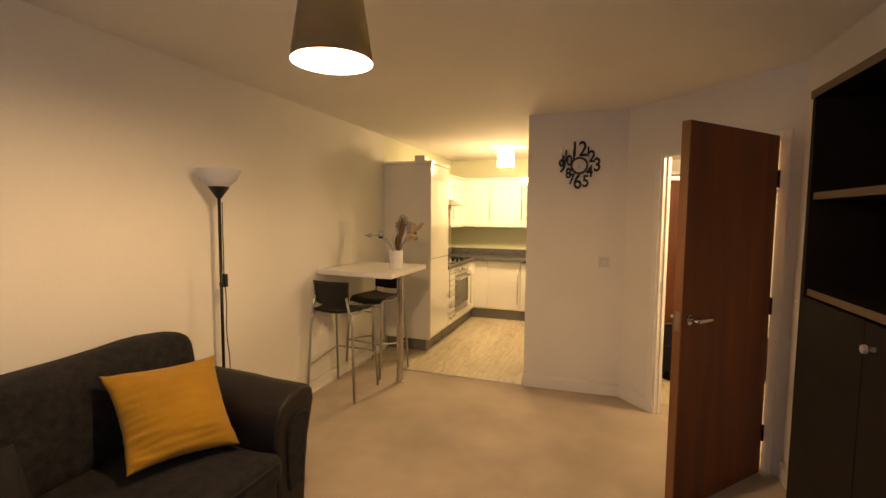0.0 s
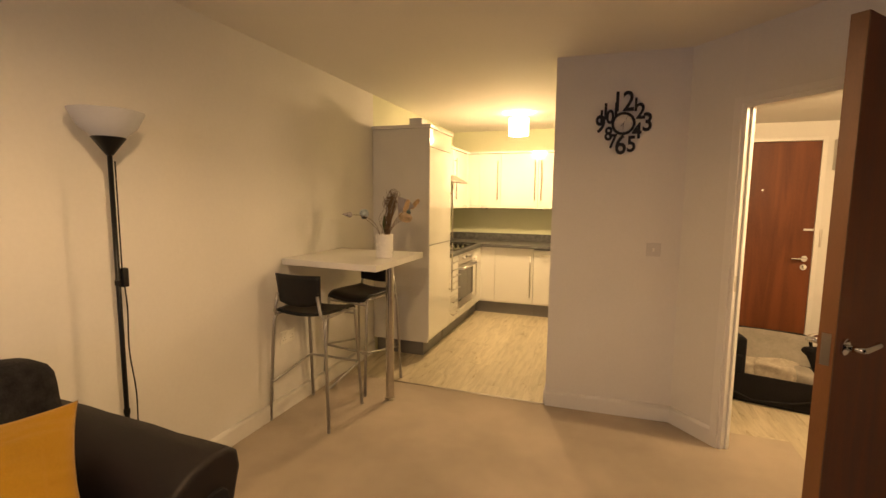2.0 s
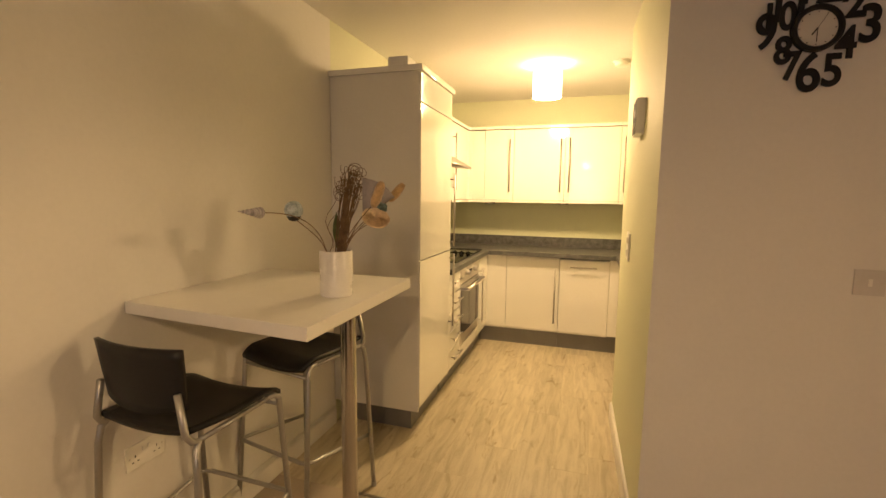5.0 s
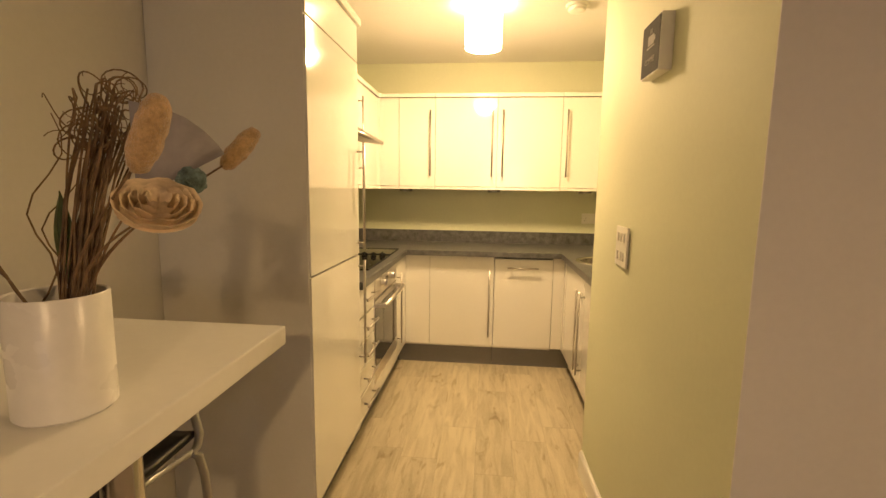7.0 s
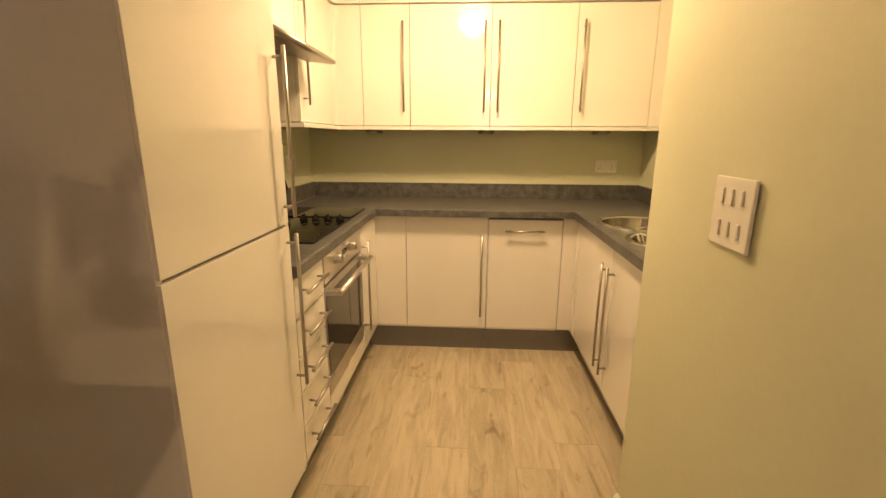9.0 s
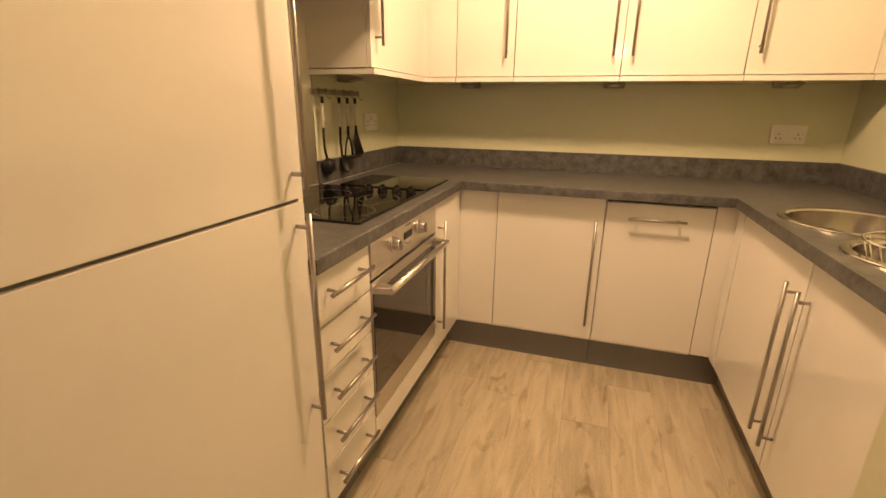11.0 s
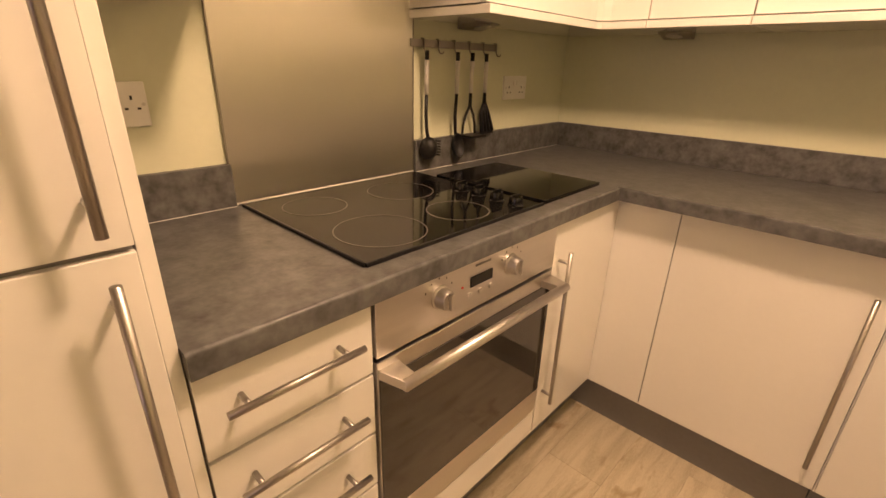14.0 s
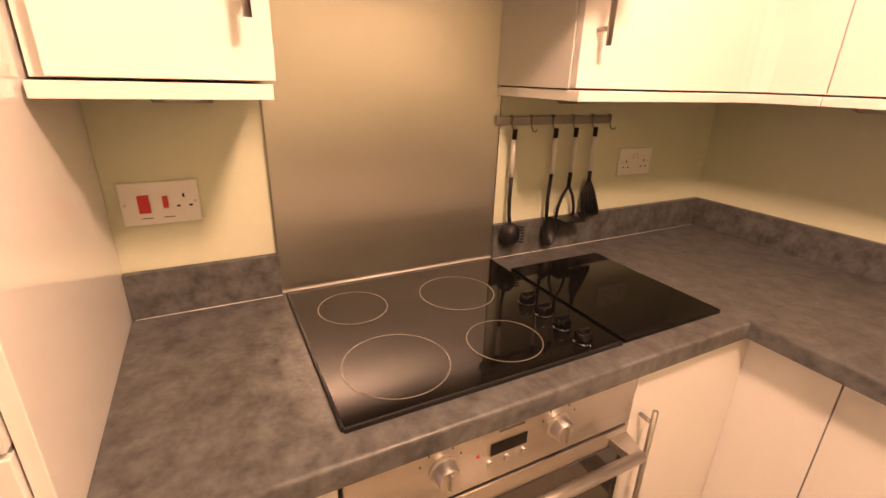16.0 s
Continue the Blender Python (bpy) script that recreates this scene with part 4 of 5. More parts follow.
part("ceiling_rose", lathe([(0.0, 2.375), (0.02, 2.377), (0.042, 2.39), (0.045, TOP - 0.001), (0, TOP - 0.001)], (PX, PY, 0), 28), M_WHITEP, pend)
part("bulb", lathe([(0.0, 2.135), (0.02, 2.14), (0.028, 2.16), (0.014, 2.235), (0.0, 2.235)], (PX, PY, 0), 20), glow("lit_bulb", (1.0, 0.80, 0.5), 25), pend, "glowing bulb")

# kitchen and hall ceiling lamps
kl = thing("drum_ceiling_lamp", (-1.09, 5.86, 2.15), label="white drum-shaped ceiling lamp, brightly lit", category="lamp")
part("shade", lathe([(0.106, 2.175), (0.106, 2.352), (0.1045, 2.352), (0.1045, 2.175)], (-1.09, 5.86, 0), 48, close=True), glow("lit_drum_shade", KWARM, 17), kl, "glowing white cloth drum")
part("rim", lathe([(0.107, 2.17), (0.107, 2.178), (0.1035, 2.178), (0.1035, 2.17)], (-1.09, 5.86, 0), 48, close=True), M_WHITEP, kl)
part("stem", tube([(-1.09, 5.86, 2.30), (-1.09, 5.86, 2.405)], 0.012, 12), M_WHITEP, kl)
part("ceiling_rose", lathe([(0.05, 2.385), (0.055, TOP - 0.001), (0, TOP - 0.001), (0, 2.385)], (-1.09, 5.86, 0), 28), M_WHITEP, kl)
sm = thing("smoke_alarm", (-0.566, 5.9, 2.37), label="round white smoke alarm on the kitchen ceiling", category="smoke alarm")
part("base", lathe([(0.0, 2.395), (0.06, 2.395), (0.062, TOP - 0.001), (0, TOP - 0.001)], (-0.566, 5.9, 0), 30), M_WHITEP, sm)
part("cover", lathe([(0.0, 2.366), (0.03, 2.367), (0.046, 2.374), (0.052, 2.385), (0.05, 2.394), (0, 2.394)], (-0.566, 5.9, 0), 30), M_WHITEP, sm)

# breakfast table
tb = thing("breakfast_table", (-1.85, 3.68, 0), label="white wall-mounted breakfast bar table on one chrome leg", category="table")
part("tabletop", prism([(LW + 0.002, 3.335), (-1.472, 3.28), (-1.483, 4.064), (LW + 0.002, 4.068)], 1.018, 1.06, bevel=0.004), M_TABLE, tb)
part("leg", lathe([(0.0, 0.0), (0.034, 0.0), (0.034, 0.012), (0.030, 0.014), (0.030, 1.0), (0.05, 1.006), (0.05, 1.017), (0, 1.017)], (-1.605, 3.735, 0), 28), M_SINK, tb, "round chrome leg")


def bar_stool(at, rz):
    """A stool facing its own +y: tube legs, curved seat and backrest."""
    st = thing("bar_stool", at, rz, "black plastic bar stool with grey tubular steel legs", "stool", "stools at the breakfast table")
    L = dict(local=True)
    seat = bmesh.new()
    n = 14
    rows = {}
    for side in (0, 1):
        for i in range(n + 1):
            for j in range(n + 1):
                u, v = 2 * i / n - 1, 2 * j / n - 1
                x = u * 0.195 * (1 - 0.06 * v * v - 0.07 * (v < -0.4) * abs(v))
                y = v * 0.19
                z = 0.75 + 0.018 * u * u - 0.035 * max(0, v - 0.62) ** 2 * 6 + 0.012 * max(0, -v - 0.5) - (0.017 if side else 0)
                rows[side, i, j] = seat.verts.new((x, y, z))
        for i in range(n):
            for j in range(n):
                f = [rows[side, a, b] for a, b in ((i, j), (i + 1, j), (i + 1, j + 1), (i, j + 1))]
                seat.faces.new(f if side == 0 else f[::-1])
    ring = [(i, 0) for i in range(n)] + [(n, j) for j in range(n)] + [(i, n) for i in range(n, 0, -1)] + [(0, j) for j in range(n, 0, -1)]
    for a, b in zip(ring, ring[1:] + ring[:1]):
        seat.faces.new((rows[0, a[0], a[1]], rows[1, a[0], a[1]], rows[1, b[0], b[1]], rows[0, b[0], b[1]]))
    part("seat", seat, M_BLACK, st, "moulded black plastic seat", **L, smooth=50)
    back = bmesh.new()
    rows = {}
    for side in (0, 1):
        for i in range(n + 1):
            for j in range(7):
                u, v = 2 * i / n - 1, j / 6
                x = u * 0.166 * (0.92 + 0.08 * v)
                y = -0.205 - 0.02 * v + 0.028 * u * u + (0.014 if side else 0)
                z = 0.805 + 0.205 * v + 0.018 * u * u * (1 - v)
                rows[side, i, j] = back.verts.new((x, y, z))
        for i in range(n):
            for j in range(6):
                f = [rows[side, a, b] for a, b in ((i, j), (i + 1, j), (i + 1, j + 1), (i, j + 1))]
                back.faces.new(f if side == 1 else f[::-1])
    ring = [(i, 0) for i in range(n)] + [(n, j) for j in range(6)] + [(i, 6) for i in range(n, 0, -1)] + [(0, j) for j in range(6, 0, -1)]
    for a, b in zip(ring, ring[1:] + ring[:1]):
        back.faces.new((rows[0, a[0], a[1]], rows[1, a[0], a[1]], rows[1, b[0], b[1]], rows[0, b[0], b[1]]))
    part("backrest", back, M_BLACK, st, "curved black plastic backrest", **L, smooth=50)
    for sx in (-1, 1):
        part("back_leg", tube([(sx * 0.226, -0.21, 0), (sx * 0.197, -0.188, 0.66), (sx * 0.19, -0.18, 0.715), (sx * 0.184, -0.165, 0.728), (sx * 0.182, -0.185, 0.737), (sx * 0.175, -0.2, 0.76), (sx * 0.15, -0.197, 0.88)], 0.0105, 12), M_GREYM, st, **L)
        part("front_leg", tube([(sx * 0.208, 0.222, 0), (sx * 0.19, 0.17, 0.715), (sx * 0.184, 0.155, 0.73), (sx * 0.182, 0.12, 0.734)], 0.0105, 12), M_GREYM, st, **L)
        part("side_rail", tube([(sx * 0.183, -0.17, 0.731), (sx * 0.183, 0.14, 0.731)], 0.008, 10), M_GREYM, st, **L)
        for x, y in ((0.226, -0.21), (0.208, 0.222)):
            part("foot", lathe([(0.0125, 0), (0.0125, 0.02), (0.0106, 0.022)], (sx * x, y, 0), 12), M_GREYM, st, **L)
    rz0 = 0.33
    part("footrest", tube([(-0.206, -0.205, rz0 - 0.06), (-0.204, 0.16, rz0 - 0.005), (-0.198, 0.195, rz0), (-0.17, 0.203, rz0), (0.17, 0.203, rz0), (0.198, 0.195, rz0), (0.204, 0.16, rz0 - 0.005), (0.206, -0.205, rz0 - 0.06)], 0.0085, 10), M_GREYM, st, "bent tube footrest", **L)
    part("rear_rail", tube([(-0.19, 0.172, 0.69), (0.19, 0.172, 0.69)], 0.007, 10), M_GREYM, st, **L)
    st.scale = (1, 1, 0.978)
    return st


bar_stool((-1.972, 3.378, 0), -1)
bar_stool((-1.962, 3.972, 0), 169)

# vase and dried stems
VX, VY, VZ = -1.61, 3.665, 1.06
vase = solo("vase", lathe([(0.0, 0.0), (0.054, 0.0), (0.058, 0.004), (0.058, 0.16), (0.0565, 0.162), (0.054, 0.16), (0.054, 0.012), (0.0, 0.012)], (VX, VY, VZ), 48), M_CERAMIC, "plain white ceramic cylinder vase on the breakfast table", "vase", smooth=40)


def curve(a, b, bow, n=10, wob=0.0, rng=None):
    a, b, bow = Vector(a), Vector(b), Vector(bow)
    return [a.lerp(b, i / n) + bow * math.sin(math.pi * i / n) + (Vector((rng.uniform(-1, 1), rng.uniform(-1, 1), rng.uniform(-1, 1))) * wob if rng and 0 < i < n else Vector()) for i in range(n + 1)]


rng = random.Random(11)
wil = thing("dried_willow_bundle", (VX, VY, VZ + 0.012), label="bundle of dried brown twisted willow twigs with curled tips", category="dried flowers")
for k in range(46):
    a = (VX - 0.003 + rng.uniform(-0.012, 0.012), VY + 0.014 + rng.uniform(-0.012, 0.012), VZ + 0.016)
    top = Vector((VX + 0.012 + rng.uniform(-0.03, 0.03), VY + 0.09 + rng.uniform(-0.03, 0.035), VZ + 0.40 + rng.uniform(-0.05, 0.06)))
    pts = curve(a, top, (rng.uniform(-0.008, 0.008), -0.015 + rng.uniform(-0.008, 0.008), 0), 8, 0.003, rng)
    r, ph, sg = rng.uniform(0.009, 0.027), rng.uniform(0, 6.3), rng.choice((-1, 1))
    ax = Vector((rng.uniform(-1, 1), rng.uniform(-1, 1), rng.uniform(-0.4, 0.4))).normalized()
    o = ax.orthogonal().normalized()
    q = ax.cross(o)
    c0 = top - (o * math.cos(ph) + q * math.sin(ph)) * r
    for i in range(1, 20):
        t = ph + sg * i * 0.42
        pts.append(c0 + (o * math.cos(t) + q * math.sin(t)) * r * (1 - 0.012 * i) + ax * 0.0022 * i)
    part("twig", tube(pts, 0.0018, 5, r_end=0.0006), M_TWIG, wil)
for k in range(2):
    a = (VX - 0.025, VY - 0.01, VZ + 0.016)
    b = (VX - 0.035 + 0.012 * k, VY + 0.07 - 0.03 * k, VZ + 0.33 + 0.07 * (k % 2))
    pts = [p + Vector((0.012 * math.sin(i * 1.1 + k), 0.012 * math.cos(i * 0.9 + k), 0)) for i, p in enumerate(curve(a, b, (-0.02, 0.01, 0), 14))]
    part("twig", tube(pts, 0.0018, 5, r_end=0.0008), M_TWIG, wil)


def stem_path(end, lift=0.02, n=14):
    """From the vase's foot over its rim to the end, bowed upwards."""
    end = Vector(end)
    d = Vector((end.x - VX, end.y - VY, 0))
    d = d.normalized() if d.length > 0.02 else Vector((0.3, 0.3, 0))
    foot = Vector((VX, VY, VZ + 0.016)) - d * 0.03
    rim = Vector((VX, VY, VZ + 0.172)) + d * 0.040
    up = rim + (rim - foot).normalized() * lift * 2
    pts = [foot, rim]
    for i in range(1, n + 1):
        t = i / n
        pts.append(rim * (1 - t) ** 2 + (up + Vector((0, 0, lift))) * 2 * t * (1 - t) + end * t * t)
    return pts


def pick(name, label, stem, head, material, head_label=""):
    """A stem from the vase with its head."""
    p = thing(name, (VX, VY, VZ + 0.014), label=label, category="dried flower", group="dried stems in the vase")
    part("stem", tube(stem, 0.0016, 6), M_TWIG, p)
    part("head", head, material, p, head_label, smooth=50)
    return p


def ellipsoid(c, axis, r, half, seg=18, shape=1.0):
    prof = [(r * math.sin(math.pi * i / seg) ** shape, -half * math.cos(math.pi * i / seg)) for i in range(seg + 1)]
    bm = lathe(prof, sides=20)
    bm.transform(Matrix.Translation(c) @ Vector(axis).to_track_quat("Z", "Y").to_matrix().to_4x4())
    return bm


root = (VX, VY, VZ + 0.016)
for c, ax in (((-1.478, 3.90, 1.43), (0.62, 0.25, 0.8)), ((-1.417, 3.605, 1.42), (0.32, 0.1, 0.92))):
    pick("bunny_tail_stem", "tan fuzzy bunny-tail grass head on a thin stem", stem_path(Vector(c) - Vector(ax) * 0.03), soft(ellipsoid(c, ax, 0.0170, 0.045, shape=0.65), 0.003, 160), M_BUNNY)
ros = bmesh.new()
for turn in range(5):
    r = 0.009 + 0.0085 * turn
    m = 26
    lo = [ros.verts.new((r * math.cos(2 * math.pi * j / m) * 0.92, r * math.sin(2 * math.pi * j / m) * 0.92, 0.0)) for j in range(m)]
    hi = [ros.verts.new(((r + 0.005) * math.cos(2 * math.pi * j / m), (r + 0.005) * math.sin(2 * math.pi * j / m), 0.021 - 0.002 * turn + 0.0025 * math.sin(j * 1.9 + turn))) for j in range(m)]
    lo2 = [ros.verts.new(v.co * 0.96) for v in hi]
    for j in range(m):
        k = (j + 1) % m
        ros.faces.new((lo[j], lo[k], hi[k], hi[j]))
        ros.faces.new((hi[j], hi[k], lo2[k], lo2[j]))
        ros.faces.new((lo2[j], lo2[k], lo[k], lo[j]))
bmesh.ops.create_circle(ros, cap_ends=True, radius=0.045, segments=26)
ros.transform(Matrix.Translation((-1.45, 3.655, 1.335)) @ Vector((0.42, -0.42, 0.80)).to_track_quat("Z", "Y").to_matrix().to_4x4())
pick("shaving_rose_stem", "cream wood-shaving rose on a thin stem", stem_path((-1.455, 3.66, 1.33)), ros, M_CREAM)
shell = []
for i in range(25):
    t = i / 24
    shell.append((0.0005 + 0.0175 * min(1, t * 1.25) * (1 if t < 0.8 else math.cos((t - 0.8) / 0.2 * 1.4)) + 0.0011 * math.sin(t * 40) * (t < 0.85), 0.10 * t))
sb = lathe(shell, sides=22)
sb.transform(Matrix.Translation((-1.765, 3.368, 1.365)) @ Vector((0.16, 0.95, -0.08)).to_track_quat("Z", "Y").to_matrix().to_4x4())
pick("shell_stem", "grey banded cone shell on a bent stem", stem_path((-1.747, 3.462, 1.358), 0.045), sb, M_SHELL)
ball = ellipsoid((-1.715, 3.572, 1.365), (0, 0, 1), 0.031, 0.031)
p = pick("twine_ball_stem", "pale blue twine-wrapped ball on a thin stem", stem_path((-1.715, 3.575, 1.335), 0.012), soft(ball, 0.004, 120), M_TWINE)
part("cup", lathe([(0.004, 1.326), (0.016, 1.330), (0.024, 1.342), (0.021, 1.344), (0.0, 1.334)], (-1.715, 3.572, 0), 18), M_BLACK, p, "dark seed cup")
pick("teal_pod_stem", "small teal mossy pod on a thin stem", stem_path((-1.475, 3.76, 1.365)), soft(ellipsoid((-1.475, 3.76, 1.372), (0, 0, 1), 0.020, 0.02), 0.004, 150), M_TEAL)
fan = bmesh.new()
apex = [fan.verts.new((0, 0, 0)), fan.verts.new((0, 0.0014, 0))]
arc = [[fan.verts.new((0.125 * math.sin(a), (0.008 if i % 2 else -0.008) + o, 0.125 * math.cos(a))) for i, a in enumerate(radians(-30 + 7.5 * k) for k in range(9))] for o in (0, 0.0014)]
for s in (0, 1):
    for i in range(8):
        fan.faces.new((apex[s], arc[s][i], arc[s][i + 1]))
for i in range(8):
    fan.faces.new((arc[0][i], arc[0][i + 1], arc[1][i + 1], arc[1][i]))
for i in (0, 8):
    fan.faces.new((apex[0], apex[1], arc[1][i], arc[0][i]))
fan.transform(Matrix.Translation((-1.535, 3.725, 1.345)) @ Matrix.Rotation(radians(28), 4, "Z") @ Matrix.Rotation(radians(30), 4, "Y") @ Matrix.Scale(1.06, 4))
pick("paper_fan_stem", "folded grey-lilac paper fan on a thin stem", stem_path((-1.535, 3.725, 1.345)), fan, M_PAPER)
lf = bmesh.new()
mid = [lf.verts.new((0, 0.004 * math.sin(i), 0.13 * i / 8)) for i in range(9)]
for s in (-1, 1):
    out = [lf.verts.new((s * 0.016 * math.sin(math.pi * i / 8), 0.006, 0.13 * i / 8)) for i in range(9)]
    for i in range(8):
        lf.faces.new((mid[i], mid[i + 1], out[i + 1], out[i]))
bmesh.ops.solidify(lf, geom=lf.faces[:], thickness=0.0012)
lf.transform(Matrix.Translation((VX - 0.018, VY + 0.03, VZ + 0.165)))
pick("leaf_stem", "single dull green leaf among the dried twigs", curve(root, (VX - 0.018, VY + 0.03, VZ + 0.17), (0, 0, 0)), lf, M_LEAF)

# wall clock with cut-out numbers
CX, CZ, CFACE = -0.093, 1.963, 4.067
ck = thing("wall_clock", (CX, CFACE, CZ), label="black cut-out wall clock of overlapping numbers with white dial", category="clock")
PXM = 0.000915
for body, px, py, h in (("12", 250, 120, 134), ("1", 335, 142, 88), ("2", 368, 185, 105), ("3", 415, 258, 122), ("4", 350, 312, 105), ("5", 318, 397, 108), ("6", 247, 402, 132), ("7", 192, 376, 95), ("8", 163, 325, 92), ("9", 105, 262, 120), ("10", 140, 215, 92), ("11", 172, 180, 110)):
    size = h * PXM / 0.80
    for k, digit in enumerate(body):
        bm = text_bm(digit, size, 0.003, 0.0026)
        shift = (k - (len(body) - 1) / 2) * size * (0.44 if body == "12" else 0.5)
        bm.transform(Matrix.Translation((CX + (px - 258) * PXM + shift, CFACE - 0.008 - 0.0007 * k, CZ - (py - 258) * PXM * 1.06)) @ Matrix.Rotation(radians(90), 4, "X") @ Matrix.Diagonal((0.95, 1.14, 1, 1)))
        part("numeral", bm, M_BLACK, ck, "black numeral " + digit, smooth=None)
part("rim", lathe([(0.056, -0.004), (0.072, -0.004), (0.072, -0.022), (0.068, -0.026), (0.060, -0.026), (0.056, -0.02)], (CX, CFACE, CZ), 48, axis="y", close=True), M_BLACK, ck)
part("dial", lathe([(0.0, -0.014), (0.0585, -0.014), (0.0585, -0.004), (0.0, -0.004)], (CX, CFACE, CZ), 48, axis="y"), M_FACE, ck, "white dial")
for a, ln, w in ((216, 0.024, 0.003), (180, 0.042, 0.0016), (30, 0.045, 0.0008)):
    t = radians(a)
    part("hand", tube([(CX, CFACE - 0.017, CZ), (CX + ln * math.sin(t), CFACE - 0.017, CZ + ln * math.cos(t))], w * 0.7, 6), M_BLACK, ck)
for i in range(12):
    t = radians(30 * i)
    part("tick", box(CX + 0.05 * math.sin(t) - 0.0015, CX + 0.05 * math.sin(t) + 0.0015, CFACE - 0.0155, CFACE - 0.0143, CZ + 0.05 * math.cos(t) - 0.0015, CZ + 0.05 * math.cos(t) + 0.0015), M_BLACK, ck)
ck.matrix_world = pose(CX, CFACE, CZ, 0, 0, 2.25)


# ---- switches and sockets ----


def plate(name, m, w, h, label, category="socket"):
    """A white wall plate in its own xz plane, its front toward its own -y; m: its pose on the wall."""
    e = new(name)
    e.matrix_world = m
    PLACE[e.name] = m
    tagged(e, label, category)
    part("plate", box(-w / 2, w / 2, -0.009, -0.0005, -h / 2, h / 2, 0.0025), M_WHITEP, e, local=True)
    return e


def pins(e, x, z, s=1.0):
    for dx, dz, w, h in ((0, 0.011, 0.004, 0.008), (-0.011, -0.010, 0.0065, 0.004), (0.011, -0.010, 0.0065, 0.004)):
        part("pin_hole", box(x + dx * s - w / 2, x + dx * s + w / 2, -0.0096, -0.0088, z + dz * s - h / 2, z + dz * s + h / 2), M_BLACK, e, local=True)


def rocker(e, x, z, w, h, material=None):
    part("rocker", box(x - w / 2, x + w / 2, -0.013, -0.0085, z - h / 2, z + h / 2, 0.0012), material or M_WHITEP, e, local=True)


def screws(e, w):
    for s in (-1, 1):
        part("screw", lathe([(0.0035, -0.0087), (0.0035, -0.0098), (0.0, -0.0102)], (s * (w / 2 - 0.012), 0, 0), 12, axis="y"), M_STEEL, e, local=True)


e = plate("light_switch", pose(0.131, FACE - 0.007, 1.152), 0.086, 0.086, "grey-white square light switch plate on the white wall", "switch")
e.children[0].data.materials[0] = M_GREYP
rocker(e, 0, 0, 0.011, 0.024)
screws(e, 0.086)
e = plate("grid_switch", pose(PIER + 0.0105, 4.842, 1.164, 0, 0, -91.3), 0.146, 0.146, "white six-gang kitchen appliance switch plate", "switch")
for i in range(3):
    for z in (-0.034, 0.034):
        rocker(e, -0.037 + 0.037 * i, z, 0.011, 0.032)
e = plate("cooker_switch", pose(LW, 5.335, 1.152, 0, 0, 90), 0.138, 0.086, "white cooker control plate with two red rockers and socket", "switch")
rocker(e, -0.029, 0.0, 0.020, 0.036, M_RED)
rocker(e, 0.008, 0.002, 0.009, 0.024, M_RED)
pins(e, 0.041, 0.002)
screws(e, 0.146)
for x in (-0.027, 0.011):
    part("legend", box(x - 0.010, x + 0.010, -0.0096, -0.0088, -0.030, -0.0285), M_BLACK, e, local=True)
for nm, m, lab in (("double_socket", pose(LW, 6.676, 1.164, 0, 0, 90), "white double power socket beside the utensil rail"), ("double_socket", pose(-0.172, BACK, 1.136), "white double power socket above the worktop"), ("double_socket", pose(LW, 3.37, 0.515, 0, 0, 90), "white double power socket low on the living-room wall")):
    e = plate(nm, m, 0.146, 0.086, lab)
    for x in (-0.040, 0.040):
        pins(e, x, -0.008, 0.9)
    rocker(e, -0.010, 0.018, 0.010, 0.017)
    rocker(e, 0.010, 0.018, 0.010, 0.017)
    screws(e, 0.146)
e = plate("heater_switch", pose(EAST, 3.0, 1.03, 0, 0, -90), 0.15, 0.086, "white double switch plate on the wall beside the door", "switch")
rocker(e, -0.02, 0, 0.011, 0.024)
rocker(e, 0.02, 0, 0.011, 0.024)

# coffee sign on the passage wall
M_CHALK = mat("chalk_grey_print", (0.30, 0.28, 0.26), 0.8, vary=0.1, scale=40)
SGX = PIER + 0.0168
sg = thing("coffee_sign", (SGX - 0.02, 4.60, 1.71), label="small square white box sign with a dark printed coffee face", category="sign")
part("box", box(SGX - 0.036, SGX + 0.001, 4.525, 4.677, 1.712, 1.871, 0.002), M_WHITEP, sg)
part("print", box(SGX - 0.0375, SGX - 0.0362, 4.529, 4.673, 1.716, 1.867), M_SLATE, sg, "dark grey printed face")
bm = text_bm("COFFEE", 0.022, 0.0003)
tr = Matrix.Translation((SGX - 0.0381, 4.601, 1.755)) @ Matrix.Rotation(radians(-90), 4, "Z") @ Matrix.Rotation(radians(90), 4, "X")
bm.transform(tr)
part("lettering", bm, M_CHALK, sg, "white lettering", smooth=None)
for y0, y1, z0, z1 in ((4.575, 4.622, 1.800, 1.828), (4.564, 4.575, 1.806, 1.820), (4.568, 4.630, 1.792, 1.796), (4.592, 4.596, 1.832, 1.846), (4.603, 4.607, 1.832, 1.846)):
    part("cup_mark", box(SGX - 0.0384, SGX - 0.0376, y0, y1, z0, z1), M_CHALK, sg)

# utensil rail and tools
rail = thing("utensil_rail", (LW + 0.02, 6.325, 1.31), label="flat steel utensil rail with six hooks above the worktop", category="rail")
part("bar", box(LW + 0.012, LW + 0.016, 6.118, 6.535, 1.289, 1.311, 0.001), M_HOOD, rail)
for y in (6.13, 6.523):
    part("bracket", tube([(LW + 0.001, y, 1.300), (LW + 0.013, y, 1.300)], 0.006, 10), M_HANDLE, rail)
HOOKS = (6.168, 6.232, 6.308, 6.382, 6.456, 6.526)
